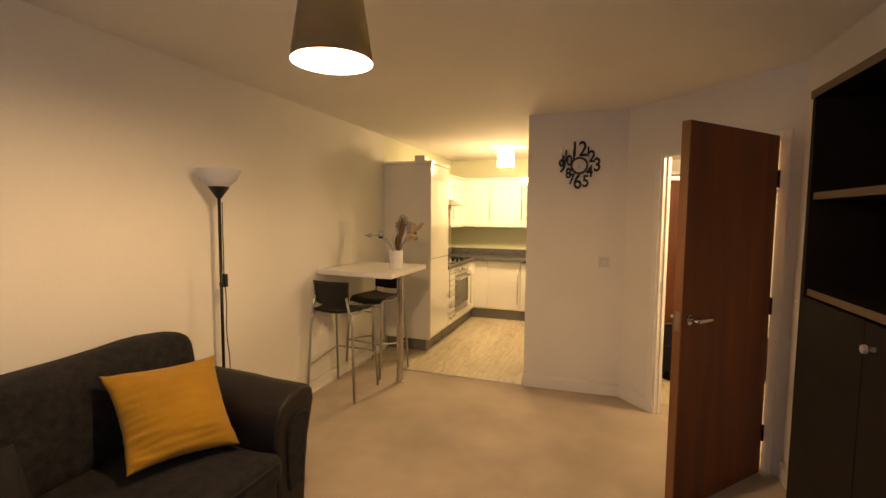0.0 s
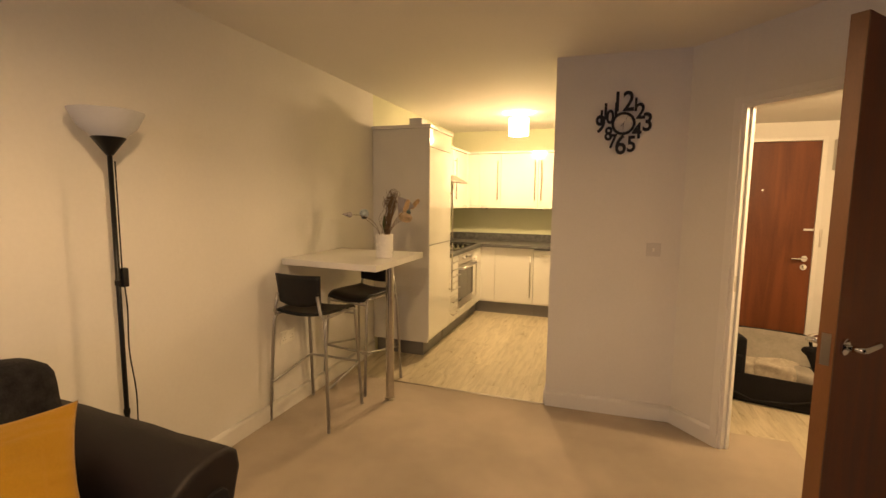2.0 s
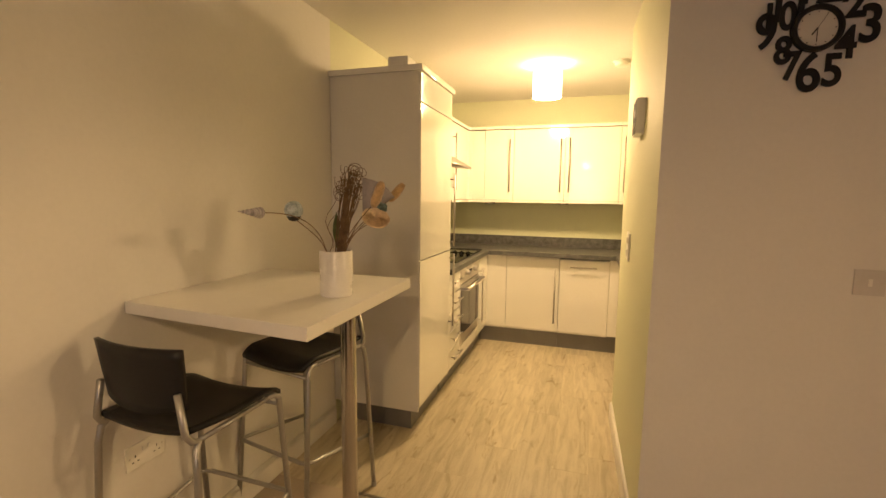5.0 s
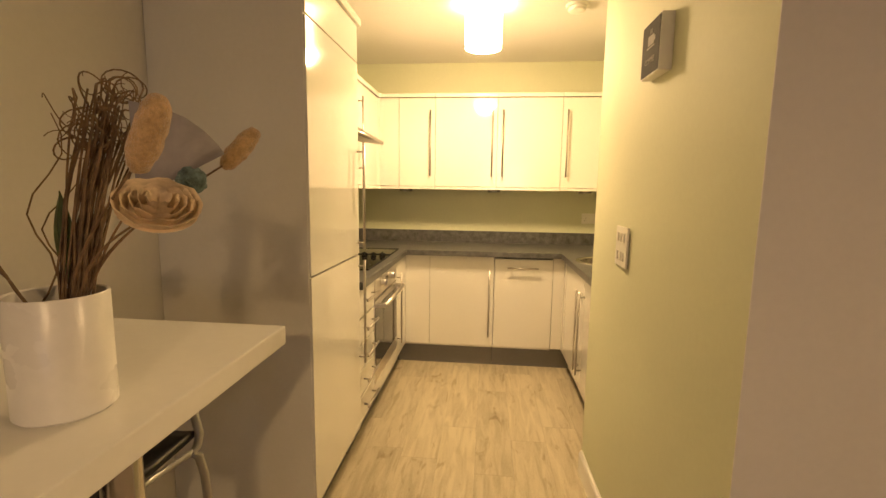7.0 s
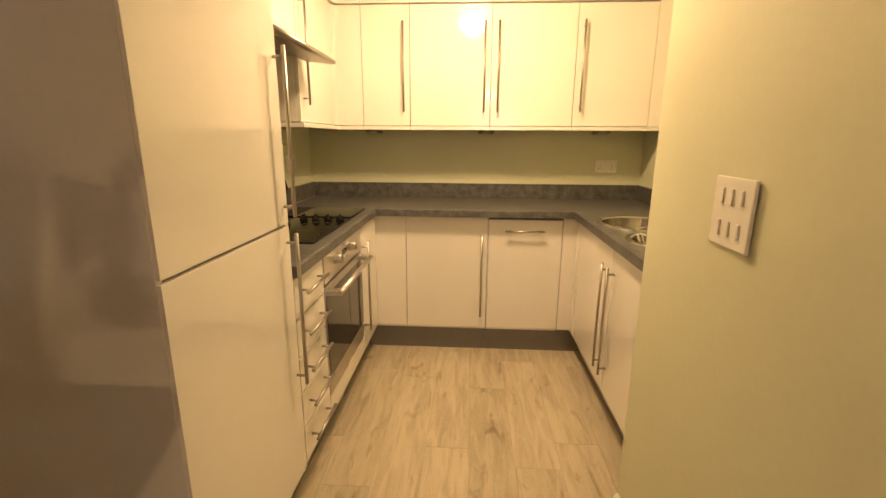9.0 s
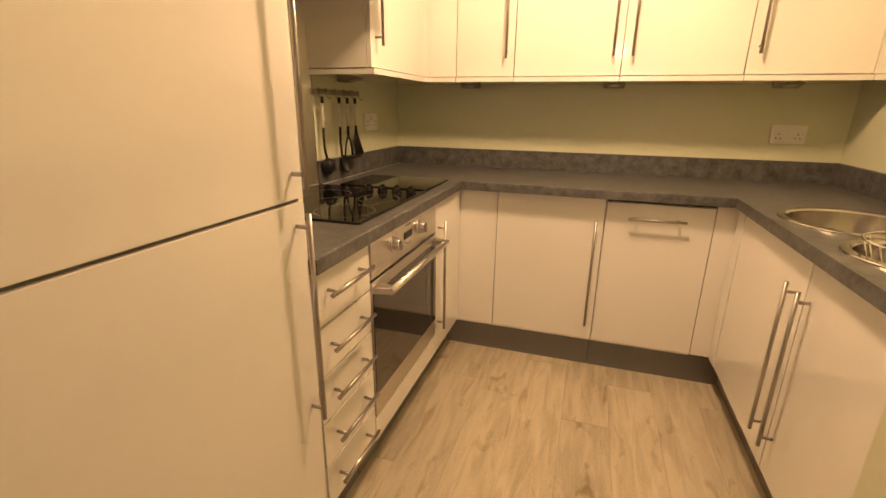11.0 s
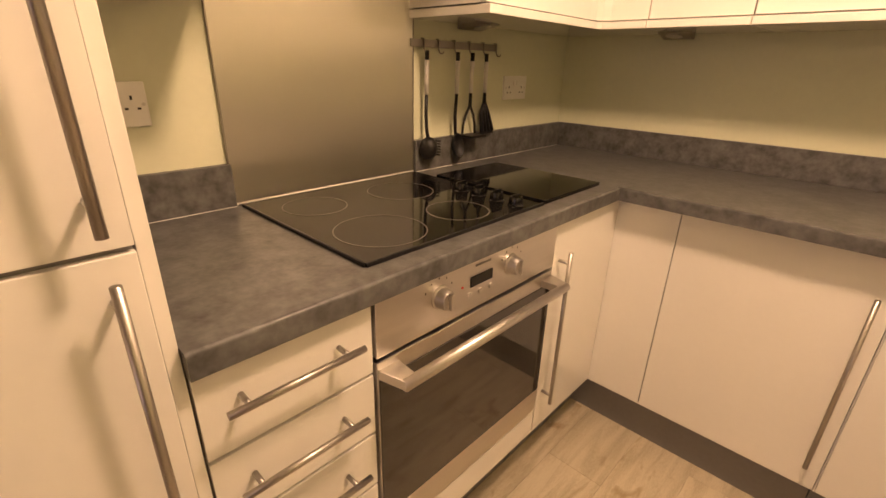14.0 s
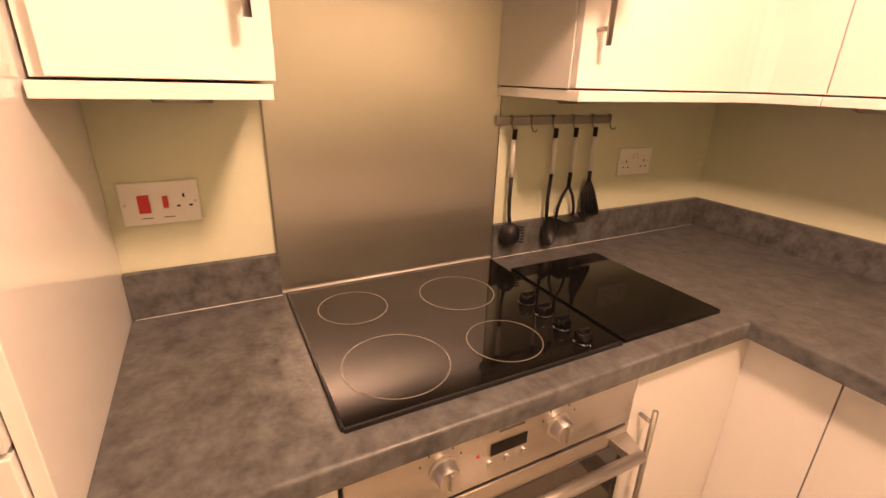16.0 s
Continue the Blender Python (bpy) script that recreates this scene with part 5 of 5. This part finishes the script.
for y in HOOKS:
    part("hook", tube([(LW + 0.010, y, 1.305), (LW + 0.010, y, 1.314), (LW + 0.019, y, 1.314), (LW + 0.020, y, 1.285), (LW + 0.026, y + 0.002, 1.273), (LW + 0.034, y + 0.004, 1.272), (LW + 0.038, y + 0.005, 1.279)], 0.0022, 8), M_HOOD, rail)
HX = LW + 0.034


M_SLEEVE = mat("pale_satin_sleeve", (0.66, 0.63, 0.57), 0.4, 0.15, vary=0.04, scale=4)


def utensil(y, lean, label):
    """Black tip with a hole, brushed handle and black neck; returns it and a function of distance down it."""
    u = thing("kitchen_utensil", (HX, y, 0.95), label=label, category="utensil", group="utensils on the rail")

    def down(d, off=0.0, out=0.0):
        return (HX + out - 0.006 * d / 0.3, y + lean * d + off, 1.280 - d)

    part("tip", tube([down(0.0), down(0.004), down(0.026)], 0.0066, 12), M_BLACK, u)
    part("handle", tube([down(0.026), down(0.08), down(0.128)], 0.0078, 14, r_end=0.0068), M_SLEEVE, u, "brushed steel handle sleeve")
    return u, down


u, dn = utensil(HOOKS[0], 0.01, "black nylon spaghetti server with steel handle")
part("neck", tube([dn(0.128), dn(0.19), dn(0.235, 0, 0.004), dn(0.262, 0, 0.012)], 0.0055, 10), M_BLACK, u)
bowl = ellipsoid(dn(0.293, 0.0, 0.014), (0.15, 0, 1), 0.03, 0.037)
part("head", bowl, M_BLACK, u)
for k in range(6):
    part("tooth", tube([dn(0.27 + 0.009 * k, 0.022, 0.016), dn(0.272 + 0.009 * k, 0.040, 0.03)], 0.003, 6), M_BLACK, u)
u, dn = utensil(HOOKS[2], 0.02, "black nylon serving spoon with steel handle")
part("neck", tube([dn(0.128), dn(0.2, -0.004), dn(0.262, -0.008, 0.008)], 0.0055, 10), M_BLACK, u)
sp = lathe([(0.0, 0.0), (0.012, 0.002), (0.022, 0.009), (0.027, 0.019), (0.0255, 0.0195), (0.020, 0.011), (0.011, 0.0045), (0.0, 0.003)], sides=26)
sp.transform(Matrix.Translation(dn(0.302, 0.0, 0.0)) @ Matrix.Rotation(radians(78), 4, "Y") @ Matrix.Diagonal((1.6, 1, 1, 1)))
part("head", sp, M_BLACK, u)
u, dn = utensil(HOOKS[3], 0.005, "black nylon potato masher with steel handle")
part("neck", tube([dn(0.128), dn(0.175)], 0.006, 10), M_BLACK, u)
for s in (-1, 1):
    part("prong", tube([dn(0.172, s * 0.002), dn(0.2, s * 0.02), dn(0.235, s * 0.031), dn(0.268, s * 0.034)], 0.0045, 8), M_BLACK, u)
mb = box(-0.03, 0.03, -0.04, 0.04, -0.004, 0.004, 0.002)
mb.transform(Matrix.Translation(dn(0.270, 0, 0.02)))
part("head", mb, M_BLACK, u)
u, dn = utensil(HOOKS[4], 0.03, "black nylon slotted turner with steel handle")
part("neck", tube([dn(0.128), dn(0.165, 0.0)], 0.0055, 10, r_end=0.007), M_BLACK, u)
for k in range(4):
    o = -0.024 + 0.017 * k
    part("slat", tube([dn(0.163, o * 0.2), dn(0.2, o * 0.8 + 0.004), dn(0.262, o * 1.15 + 0.012, 0.008)], 0.0052, 8, r_end=0.0078), M_BLACK, u)
tip = box(-0.003, 0.003, -0.036, 0.036, -0.008, 0.006, 0.002)
tip.transform(Matrix.Translation(dn(0.264, 0.012, 0.008)))
part("blade", tip, M_BLACK, u)

# triangular lights below the wall cabinets, off
for x, y, rz in ((-2.12, 5.405, 90), (-2.12, 6.355, 90), (-1.74, 6.955, 0), (-0.99, 6.955, 0), (-0.24, 6.955, 0)):
    lt = thing("cabinet_light", (x, y, 1.3450), rz, "small triangular steel under-cabinet light, switched off", "light", "lights under the wall cabinets")
    w = bmesh.new()
    va = [w.verts.new((-0.054, y_, 0.0725 - 0.036 + z_ - 0.034)) for y_, z_ in ((-0.07, 0.036), (0.07, 0.036), (0.07, 0.0), (0.055, -0.002), (-0.07, 0.026))]
    vb = [w.verts.new((0.054, v.co.y, v.co.z)) for v in va]
    for i in range(5):
        j = (i + 1) % 5
        w.faces.new((va[i], va[j], vb[j], vb[i]))
    w.faces.new(va)
    w.faces.new(vb[::-1])
    part("housing", w, M_HOOD, lt, local=True)
    part("mounting", box(-0.055, 0.055, -0.02, 0.062, 0.0385, 0.0485), M_HOOD, lt, local=True)
    ln = lathe([(0.028, 0.0), (0.031, -0.004), (0.025, -0.006), (0.0, -0.006), (0.0, 0.0)], sides=24)
    ln.transform(Matrix.Translation((0, 0.0, 0.0122)) @ Matrix.Rotation(radians(-11.5), 4, "X"))
    part("lens", ln, M_STEEL, lt, "round metal lens ring", local=True)
    lt.scale = (0.92, 0.88, 0.9)

# ---- door to the hall ----
fr = thing("door_frame", (*on_angle((S0 + S1) / 2), 0), label="white gloss painted door frame and architrave", category="door frame", kind="structure")


def along(s0, s1, o0, o1, z0, z1, bevel=0.003):
    return prism([on_angle(s0, o0), on_angle(s1, o0), on_angle(s1, o1), on_angle(s0, o1)], z0, z1, bevel=bevel)


part("jamb", along(S0, S0 + 0.028, -0.004, TS + 0.004, 0, HEAD), M_TRIM, fr)
part("jamb", along(S1 - 0.028, S1, -0.004, TS + 0.004, 0, HEAD), M_TRIM, fr)
part("head", along(S0 + 0.028, S1 - 0.028, -0.004, TS + 0.004, HEAD - 0.028, HEAD), M_TRIM, fr)
part("stop", along(S0 + 0.028, S0 + 0.04, 0.028, 0.05, 0, HEAD - 0.028), M_TRIM, fr)
part("stop", along(S1 - 0.04, S1 - 0.028, 0.028, 0.05, 0, HEAD - 0.028), M_TRIM, fr)
part("architrave", along(S0 - 0.038, S0 + 0.008, -0.018, -0.001, 0, HEAD + 0.03), M_TRIM, fr)
part("architrave", along(S1 - 0.008, S1 + 0.038, -0.018, -0.001, 0, HEAD + 0.03), M_TRIM, fr)
part("architrave", along(S0 + 0.008, S1 - 0.008, -0.018, -0.001, HEAD - 0.008, HEAD + 0.03), M_TRIM, fr)
part("strike_plate", along(S0 + 0.028, S0 + 0.030, 0.005, 0.030, 0.955, 1.045, 0.0), M_STEEL, fr, "steel strike plate")

HGX, HGY = 1.03, 3.155
door = thing("door", (HGX, HGY, 0), math.degrees(math.atan2(2.528 - HGY, 0.474 - HGX)), "red-brown veneered flush door standing open into the room", "door")
L = dict(local=True)
DW = 0.842
part("leaf", box(0.004, DW - 0.008, -0.022, 0.022, 0.008, 2.005), M_DOOR, door, **L, smooth=None)
part("lipping", box(DW - 0.008, DW, -0.022, 0.022, 0.008, 2.005, 0.0015), M_DOOREDGE, door, "lighter hardwood edge lipping", **L)
part("lipping", box(0.0, 0.004, -0.022, 0.022, 0.008, 2.005), M_DOOREDGE, door, "lighter hardwood edge lipping", **L)
part("latch_plate", box(DW, DW + 0.0015, -0.012, 0.012, 0.965, 1.065), M_HOOD, door, "steel latch plate", **L)
for s in (-1, 1):
    rose = lathe([(0.0, 0.0), (0.026, 0.0), (0.026, s * 0.007), (0.024, s * 0.009), (0.0, s * 0.009)], (DW - 0.062, s * 0.022, 1.02), 28, axis="y")
    part("rose", rose, M_CHROME, door, **L)
    part("lever", tube([(DW - 0.062, s * 0.03, 1.02), (DW - 0.062, s * 0.062, 1.02), (DW - 0.066, s * 0.07, 1.02), (DW - 0.075, s * 0.073, 1.02), (DW - 0.18, s * 0.07, 1.018), (DW - 0.192, s * 0.066, 1.018)], 0.0095, 14), M_CHROME, door, "curved chrome lever handle", **L)
for z in (0.25, 1.02, 1.76):
    part("hinge", tube([(-0.006, 0.026, z - 0.05), (-0.006, 0.026, z + 0.05)], 0.007, 12), M_BLACKMETAL, door, "black butt hinge", **L)
    part("hinge_plate", box(-0.003, 0.0, -0.02, 0.024, z - 0.05, z + 0.05), M_BLACKMETAL, door, **L)

# bookcase on the east wall
bk = thing("bookcase", (0.93, 1.43, 0), label="tall black-brown wooden bookcase with open shelves above two doors", category="bookcase")
BX0, BX1, BY0, BY1, BZ = 0.728, EAST - 0.005, 1.03, 1.83, 1.943
for y0, y1 in ((BY0, BY0 + 0.025), (BY1 - 0.025, BY1)):
    part("side_panel", box(BX0, BX1, y0, y1, 0, BZ - 0.026, 0.0015), M_DARKWOOD, bk)
part("top_panel", box(BX0 - 0.004, BX1, BY0, BY1, BZ - 0.025, BZ, 0.0015), M_DARKWOOD, bk)
part("top_edge", box(BX0 - 0.006, BX0 - 0.0042, BY0, BY1, BZ - 0.025, BZ), M_SHELFEDGE, bk, "brown edge strip")
part("back_panel", box(BX1 - 0.008, BX1 - 0.001, BY0 + 0.025, BY1 - 0.025, 0.06, BZ - 0.026), M_DARKWOOD, bk)
for z in (0.06, 1.308, 1.618):
    sh = part("shelf", box(BX0 + 0.012, BX1 - 0.009, BY0 + 0.026, BY1 - 0.026, z - 0.022, z, 0.001), M_DARKWOOD, bk)
    part("shelf_edge", box(BX0 + 0.009, BX0 + 0.0118, BY0 + 0.026, BY1 - 0.026, z - 0.022, z), M_SHELFEDGE, sh, "brown shelf edge")
part("plinth", box(BX0 + 0.03, BX0 + 0.045, BY0 + 0.026, BY1 - 0.026, 0, 0.037), M_DARKWOOD, bk)
for y0, y1, ky in ((BY0 + 0.027, 1.4285, 1.395), (1.4315, BY1 - 0.027, 1.465)):
    d = part("door", box(BX0 - 0.002, BX0 + 0.008, y0, y1, 0.045, 1.281, 0.0015), M_DARKWOOD, bk)
    if ky < 1.43:
        part("knob", lathe([(0.006, 0.0), (0.006, -0.012), (0.012, -0.018), (0.010, -0.026), (0.0, -0.028)], (BX0 - 0.002, ky - 0.015, 1.222), 18, axis="x"), M_PLINTH, d, "small dull grey knob")

# ---- hall ----
ed = thing("entrance_door", (1.17, HY1 - 0.02, 0), label="closed red-brown veneered flat entrance door in a white frame", category="door")
part("leaf", box(0.76, 1.586, HY1 - 0.03, HY1 + 0.02, 0.005, 2.008, 0.001), M_DOOR, ed)
for x0, x1, z0, z1 in ((0.72, 0.757, 0, 2.045), (1.589, 1.626, 0, 2.045), (0.757, 1.589, 2.012, 2.045)):
    part("frame", box(x0, x1, HY1 - 0.036, HY1 + 0.03, z0, z1, 0.002), M_TRIM, ed, "white gloss frame")
part("rose", lathe([(0.0, 0.0), (0.026, 0.0), (0.026, -0.008), (0.0, -0.009)], (1.53, HY1 - 0.03, 0.972), 24, axis="y"), M_CHROME, ed)
part("lever", tube([(1.53, HY1 - 0.038, 0.972), (1.53, HY1 - 0.075, 0.972), (1.52, HY1 - 0.08, 0.972), (1.42, HY1 - 0.08, 0.972)], 0.009, 12), M_CHROME, ed, "chrome lever handle")
part("escutcheon", lathe([(0.0, 0.0), (0.026, 0.0), (0.026, -0.008), (0.0, -0.009)], (1.53, HY1 - 0.03, 0.895), 24, axis="y"), M_CHROME, ed)
part("thumb_turn", box(1.524, 1.536, HY1 - 0.056, HY1 - 0.038, 0.88, 0.91, 0.003), M_CHROME, ed)
part("door_guard", box(1.50, 1.583, HY1 - 0.05, HY1 - 0.031, 1.222, 1.242, 0.004), M_CHROME, ed, "steel door guard bar")
part("peephole", lathe([(0.0, 0.0), (0.009, 0.0), (0.008, -0.004), (0.0, -0.005)], (1.17, HY1 - 0.031, 1.58), 16, axis="y"), M_CHROME, ed)
part("closer", box(0.80, 1.02, HY1 - 0.075, HY1 - 0.031, 1.945, 1.995, 0.006), M_STEEL, ed, "grey door closer box")
part("closer_arm", tube([(0.84, HY1 - 0.06, 2.0), (0.93, HY1 - 0.16, 2.01), (1.04, HY1 - 0.045, 2.02)], 0.006, 8), M_STEEL, ed)
part("guard_bracket", box(1.63, 1.65, HY1 - 0.03, HY1 - 0.001, 1.08, 1.24, 0.004), M_STEEL, ed)
cu_ = thing("consumer_unit", (1.81, HY1 - 0.03, 1.76), label="grey-white fuse box with a clear flap high on the hall wall", category="fuse box")
part("box", box(1.682, 1.94, HY1 - 0.07, HY1 - 0.001, 1.758, 2.016, 0.006), M_GREYP, cu_)
part("recess", box(1.745, 1.925, HY1 - 0.0725, HY1 - 0.0705, 1.80, 1.93, 0.001), M_PLINTH, cu_, "smoked flap over the breakers")
for k in range(6):
    part("breaker", box(1.755 + 0.027 * k, 1.776 + 0.027 * k, HY1 - 0.078, HY1 - 0.0727, 1.835, 1.90, 0.002), M_WHITEP, cu_)
part("label_strip", box(1.76, 1.90, HY1 - 0.0712, HY1 - 0.0702, 1.955, 1.975), M_BLACK, cu_)
ph = thing("entry_phone", (1.83, HY1 - 0.02, 1.37), label="white door entry phone with handset on the hall wall", category="phone")
part("base", box(1.772, 1.88, HY1 - 0.035, HY1 - 0.001, 1.375, 1.605, 0.006), M_WHITEP, ph)
part("handset", tube([(1.80, HY1 - 0.038, 1.385), (1.798, HY1 - 0.062, 1.41), (1.798, HY1 - 0.068, 1.49), (1.798, HY1 - 0.062, 1.57), (1.80, HY1 - 0.038, 1.60)], 0.016, 12), M_WHITEP, ph, "white handset")
part("cord", tube([(1.832 + 0.034 * math.sin(t), HY1 - 0.012 + 0.004 * math.sin(9 * t), 1.265 + 0.125 * math.cos(t)) for t in (2 * math.pi * k / 60 for k in range(3, 58))], 0.004, 6), M_WHITEP, ph, "hanging loop of white cord")
for x in (1.812, 1.915):
    e = plate("hall_switch", pose(x, HY1, 1.12), 0.086, 0.086, "white square light switch below the entry phone", "switch")
    rocker(e, 0, 0, 0.011, 0.024)
hl = thing("hall_ceiling_lamp", (1.38, 3.76, 2.10), label="small round flush ceiling lamp in the hall, lit", category="lamp")
part("base", lathe([(0.0, 2.16), (0.10, 2.16), (0.10, 2.179), (0.0, 2.179)], (1.38, 3.76, 0), 32), M_WHITEP, hl)
part("diffuser", lathe([(0.0, 2.135), (0.05, 2.138), (0.09, 2.15), (0.096, 2.158), (0.0, 2.158)], (1.38, 3.76, 0), 32), glow("lit_hall_diffuser", (1.0, 0.76, 0.42), 45), hl, "glowing white diffuser")

case = thing("suitcase", (1.06, 4.80, 0), -14, "black nylon suitcase lying open with pale lining, half packed", "suitcase")


def shell_box(w, d, h, t=0.012, r=0.05):
    """An open rounded tray standing on its own ground."""
    def ring(k, z):
        out = []
        a, b, q = w / 2 - k, d / 2 - k, max(0.01, r - k)
        for cx, cy, s in ((a - q, b - q, 0), (-a + q, b - q, 90), (-a + q, -b + q, 180), (a - q, -b + q, 270)):
            for j in range(6):
                ang = radians(s + 18 * j)
                out.append((cx + q * math.cos(ang), cy + q * math.sin(ang), z))
        return out
    bm = bmesh.new()
    rings = [ring(0.012, 0), ring(0, 0.015), ring(0, h), ring(t, h), ring(t, t)]
    vs = [[bm.verts.new(p) for p in g] for g in rings]
    for a, b in zip(vs, vs[1:]):
        for j in range(len(a)):
            k = (j + 1) % len(a)
            bm.faces.new((a[j], a[k], b[k], b[j]))
    bm.faces.new(vs[0][::-1])
    bm.faces.new(vs[-1])
    return bm


tray = shell_box(0.70, 0.46, 0.21, r=0.09)
part("tray", soft(tray, 0.012, 6), M_NYLON, case, local=True)
part("tray_lining", soft(box(-0.33, 0.33, -0.21, 0.21, 0.014, 0.13, 0.03, 3), 0.01, 8), M_LINER, case, "pale grey lining", local=True)
LIDM = Matrix.Translation((-0.05, 0.40, 0.235)) @ Matrix.Rotation(radians(34), 4, "X")
lid = shell_box(0.68, 0.42, 0.05, r=0.08)
lid.transform(LIDM)
part("lid", lid, M_NYLON, case, local=True)
ll = box(-0.32, 0.32, -0.195, 0.195, 0.02, 0.056, 0.016)
bmesh.ops.subdivide_edges(ll, edges=ll.edges[:], cuts=3, use_grid_fill=True)
soft(ll, 0.012, 9)
ll.transform(LIDM)
part("lid_lining", ll, M_LINER, case, "pale grey lid lining", local=True)
part("strap", tube([(-0.3, -0.235, 0.1), (-0.1, -0.248, 0.03), (0.12, -0.246, 0.06), (0.3, -0.238, 0.12)], 0.009, 8), M_NYLON, case, local=True)
part("rim", tube([(-0.27, -0.225, 0.212), (0.27, -0.225, 0.212)], 0.007, 8), M_NYLON, case, local=True)
for i, (x, y, z, w, d, h, a) in enumerate(((0.93, 4.88, 0.067, 0.24, 0.2, 0.11, 10), (1.10, 4.83, 0.067, 0.26, 0.2, 0.12, -25), (1.25, 4.80, 0.067, 0.16, 0.22, 0.10, 5))):
    cl = box(-w / 2, w / 2, -d / 2, d / 2, 0, h, 0.035, 4)
    bmesh.ops.subdivide_edges(cl, edges=cl.edges[:], cuts=2, use_grid_fill=True)
    soft(cl, 0.03, 9, i)
    cl.transform(pose(x, y, z + 0.075, 0, 0, a))
    solo("folded_clothes", cl, M_CLOTH if i != 2 else M_LINER, "crumpled cream clothes inside the open suitcase", "clothes", smooth=60)
bag = thing("travel_bag", (0.72, 4.83, 0), 8, "upright black nylon cabin bag standing on the hall floor", "bag")
b1 = box(-0.13, 0.13, -0.17, 0.17, 0.025, 0.47, 0.035, 3)
part("body", soft(b1, 0.004, 9), M_NYLON, bag, local=True)
part("pocket", box(-0.10, 0.10, -0.195, -0.165, 0.08, 0.34, 0.02, 3), M_NYLON, bag, local=True)
part("carry_handle", tube([(-0.06, 0, 0.468), (-0.05, 0, 0.495), (0.05, 0, 0.495), (0.06, 0, 0.468)], 0.008, 8), M_BLACK, bag, local=True)
for x in (-0.09, 0.09):
    part("wheel", tube([(x - 0.012, 0.13, 0.025), (x + 0.012, 0.13, 0.025)], 0.025, 16), M_BLACK, bag, local=True)
rb = box(-0.24, 0.24, -0.19, 0.19, 0, 0.34, 0.1, 4)
bmesh.ops.subdivide_edges(rb, edges=rb.edges[:], cuts=2, use_grid_fill=True)
soft(rb, 0.05, 5, 3)
rb.transform(pose(1.60, 5.06, 0.012, 0, 0, 20))
solo("rucksack", rb, M_NYLON, "slumped black nylon rucksack on the hall floor", "bag", smooth=60)

# window behind the camera, the dusk's way in
wi = thing("window_1", (-0.5, SOUTH - 0.05, 0.9), label="white framed living-room window", category="window", kind="structure")
for x0, x1, z0, z1 in ((-1.3, -1.24, 0.9, 2.15), (0.24, 0.3, 0.9, 2.15), (-1.24, 0.24, 0.9, 0.96), (-1.24, 0.24, 2.09, 2.15), (-0.53, -0.47, 0.96, 2.09)):
    part("window_frame", box(x0, x1, SOUTH - 0.08, SOUTH - 0.02, z0, z1, 0.004), M_TRIM, wi)

# ---- laminate planks, last ----


def plank_floor(parent, x0, x1, y0, y1, width, length, seed, keep=None):
    """Planks along y in staggered rows, each an object, cut to the floor's edges."""
    rng = random.Random(seed)
    shapes = {}
    x = x0
    while x < x1 - 0.005:
        w = min(width, x1 - x)
        y = y0 - rng.uniform(0.1, 0.9) * length
        while y < y1 - 0.005:
            a, b = max(y, y0), min(y + length, y1)
            y += length
            if b - a < 0.02 or (keep and not keep(x + w / 2, (a + b) / 2)):
                continue
            key = (round(w, 3), round(b - a, 3))
            if key not in shapes:
                bm = bmesh.new()
                bmesh.ops.create_cube(bm, size=1)
                bm.transform(Matrix.Diagonal((b - a - 0.0005, w - 0.0005, 0.008, 1)))
                edge = [e for e in bm.edges if all(v.co.z > 0 for v in e.verts)]
                bmesh.ops.bevel(bm, geom=edge, offset=0.0008, segments=1, affect="EDGES")
                shapes[key] = mesh_of("plank", bm, M_LAM)
            ob = new("plank", shapes[key])
            ob.parent = parent
            ob.matrix_basis = PLACE[parent.name].inverted() @ pose(x + w / 2, (a + b) / 2, -0.004 + rng.uniform(-0.0002, 0.0002), 0, 0, 90)
        x += w


kf = solo("floor_kitchen", box(LW, RW, 4.06, BACK, -0.12, -0.008), M_SEAM, "pale oak-effect laminate floor, lightly scuffed", "floor", "structure", smooth=None)
plank_floor(kf, LW, -0.345, 4.06, 6.62, 0.19, 0.92, 3)
hf = solo("floor_hall", prism([(0.1, 4.17), on_angle(0.1, 0.02), on_angle(S_END, 0.02), (HX1, 3.0), (HX1, HY1), (0.1, HY1)], -0.12, -0.008), M_SEAM, "pale oak-effect laminate hall floor", "floor", "structure", smooth=None)
plank_floor(hf, 0.2, HX1, 3.0, HY1, 0.19, 0.92, 5, lambda x, y: (Vector((x, y)) - Vector(A45)).dot(ANRM) > 0.07)
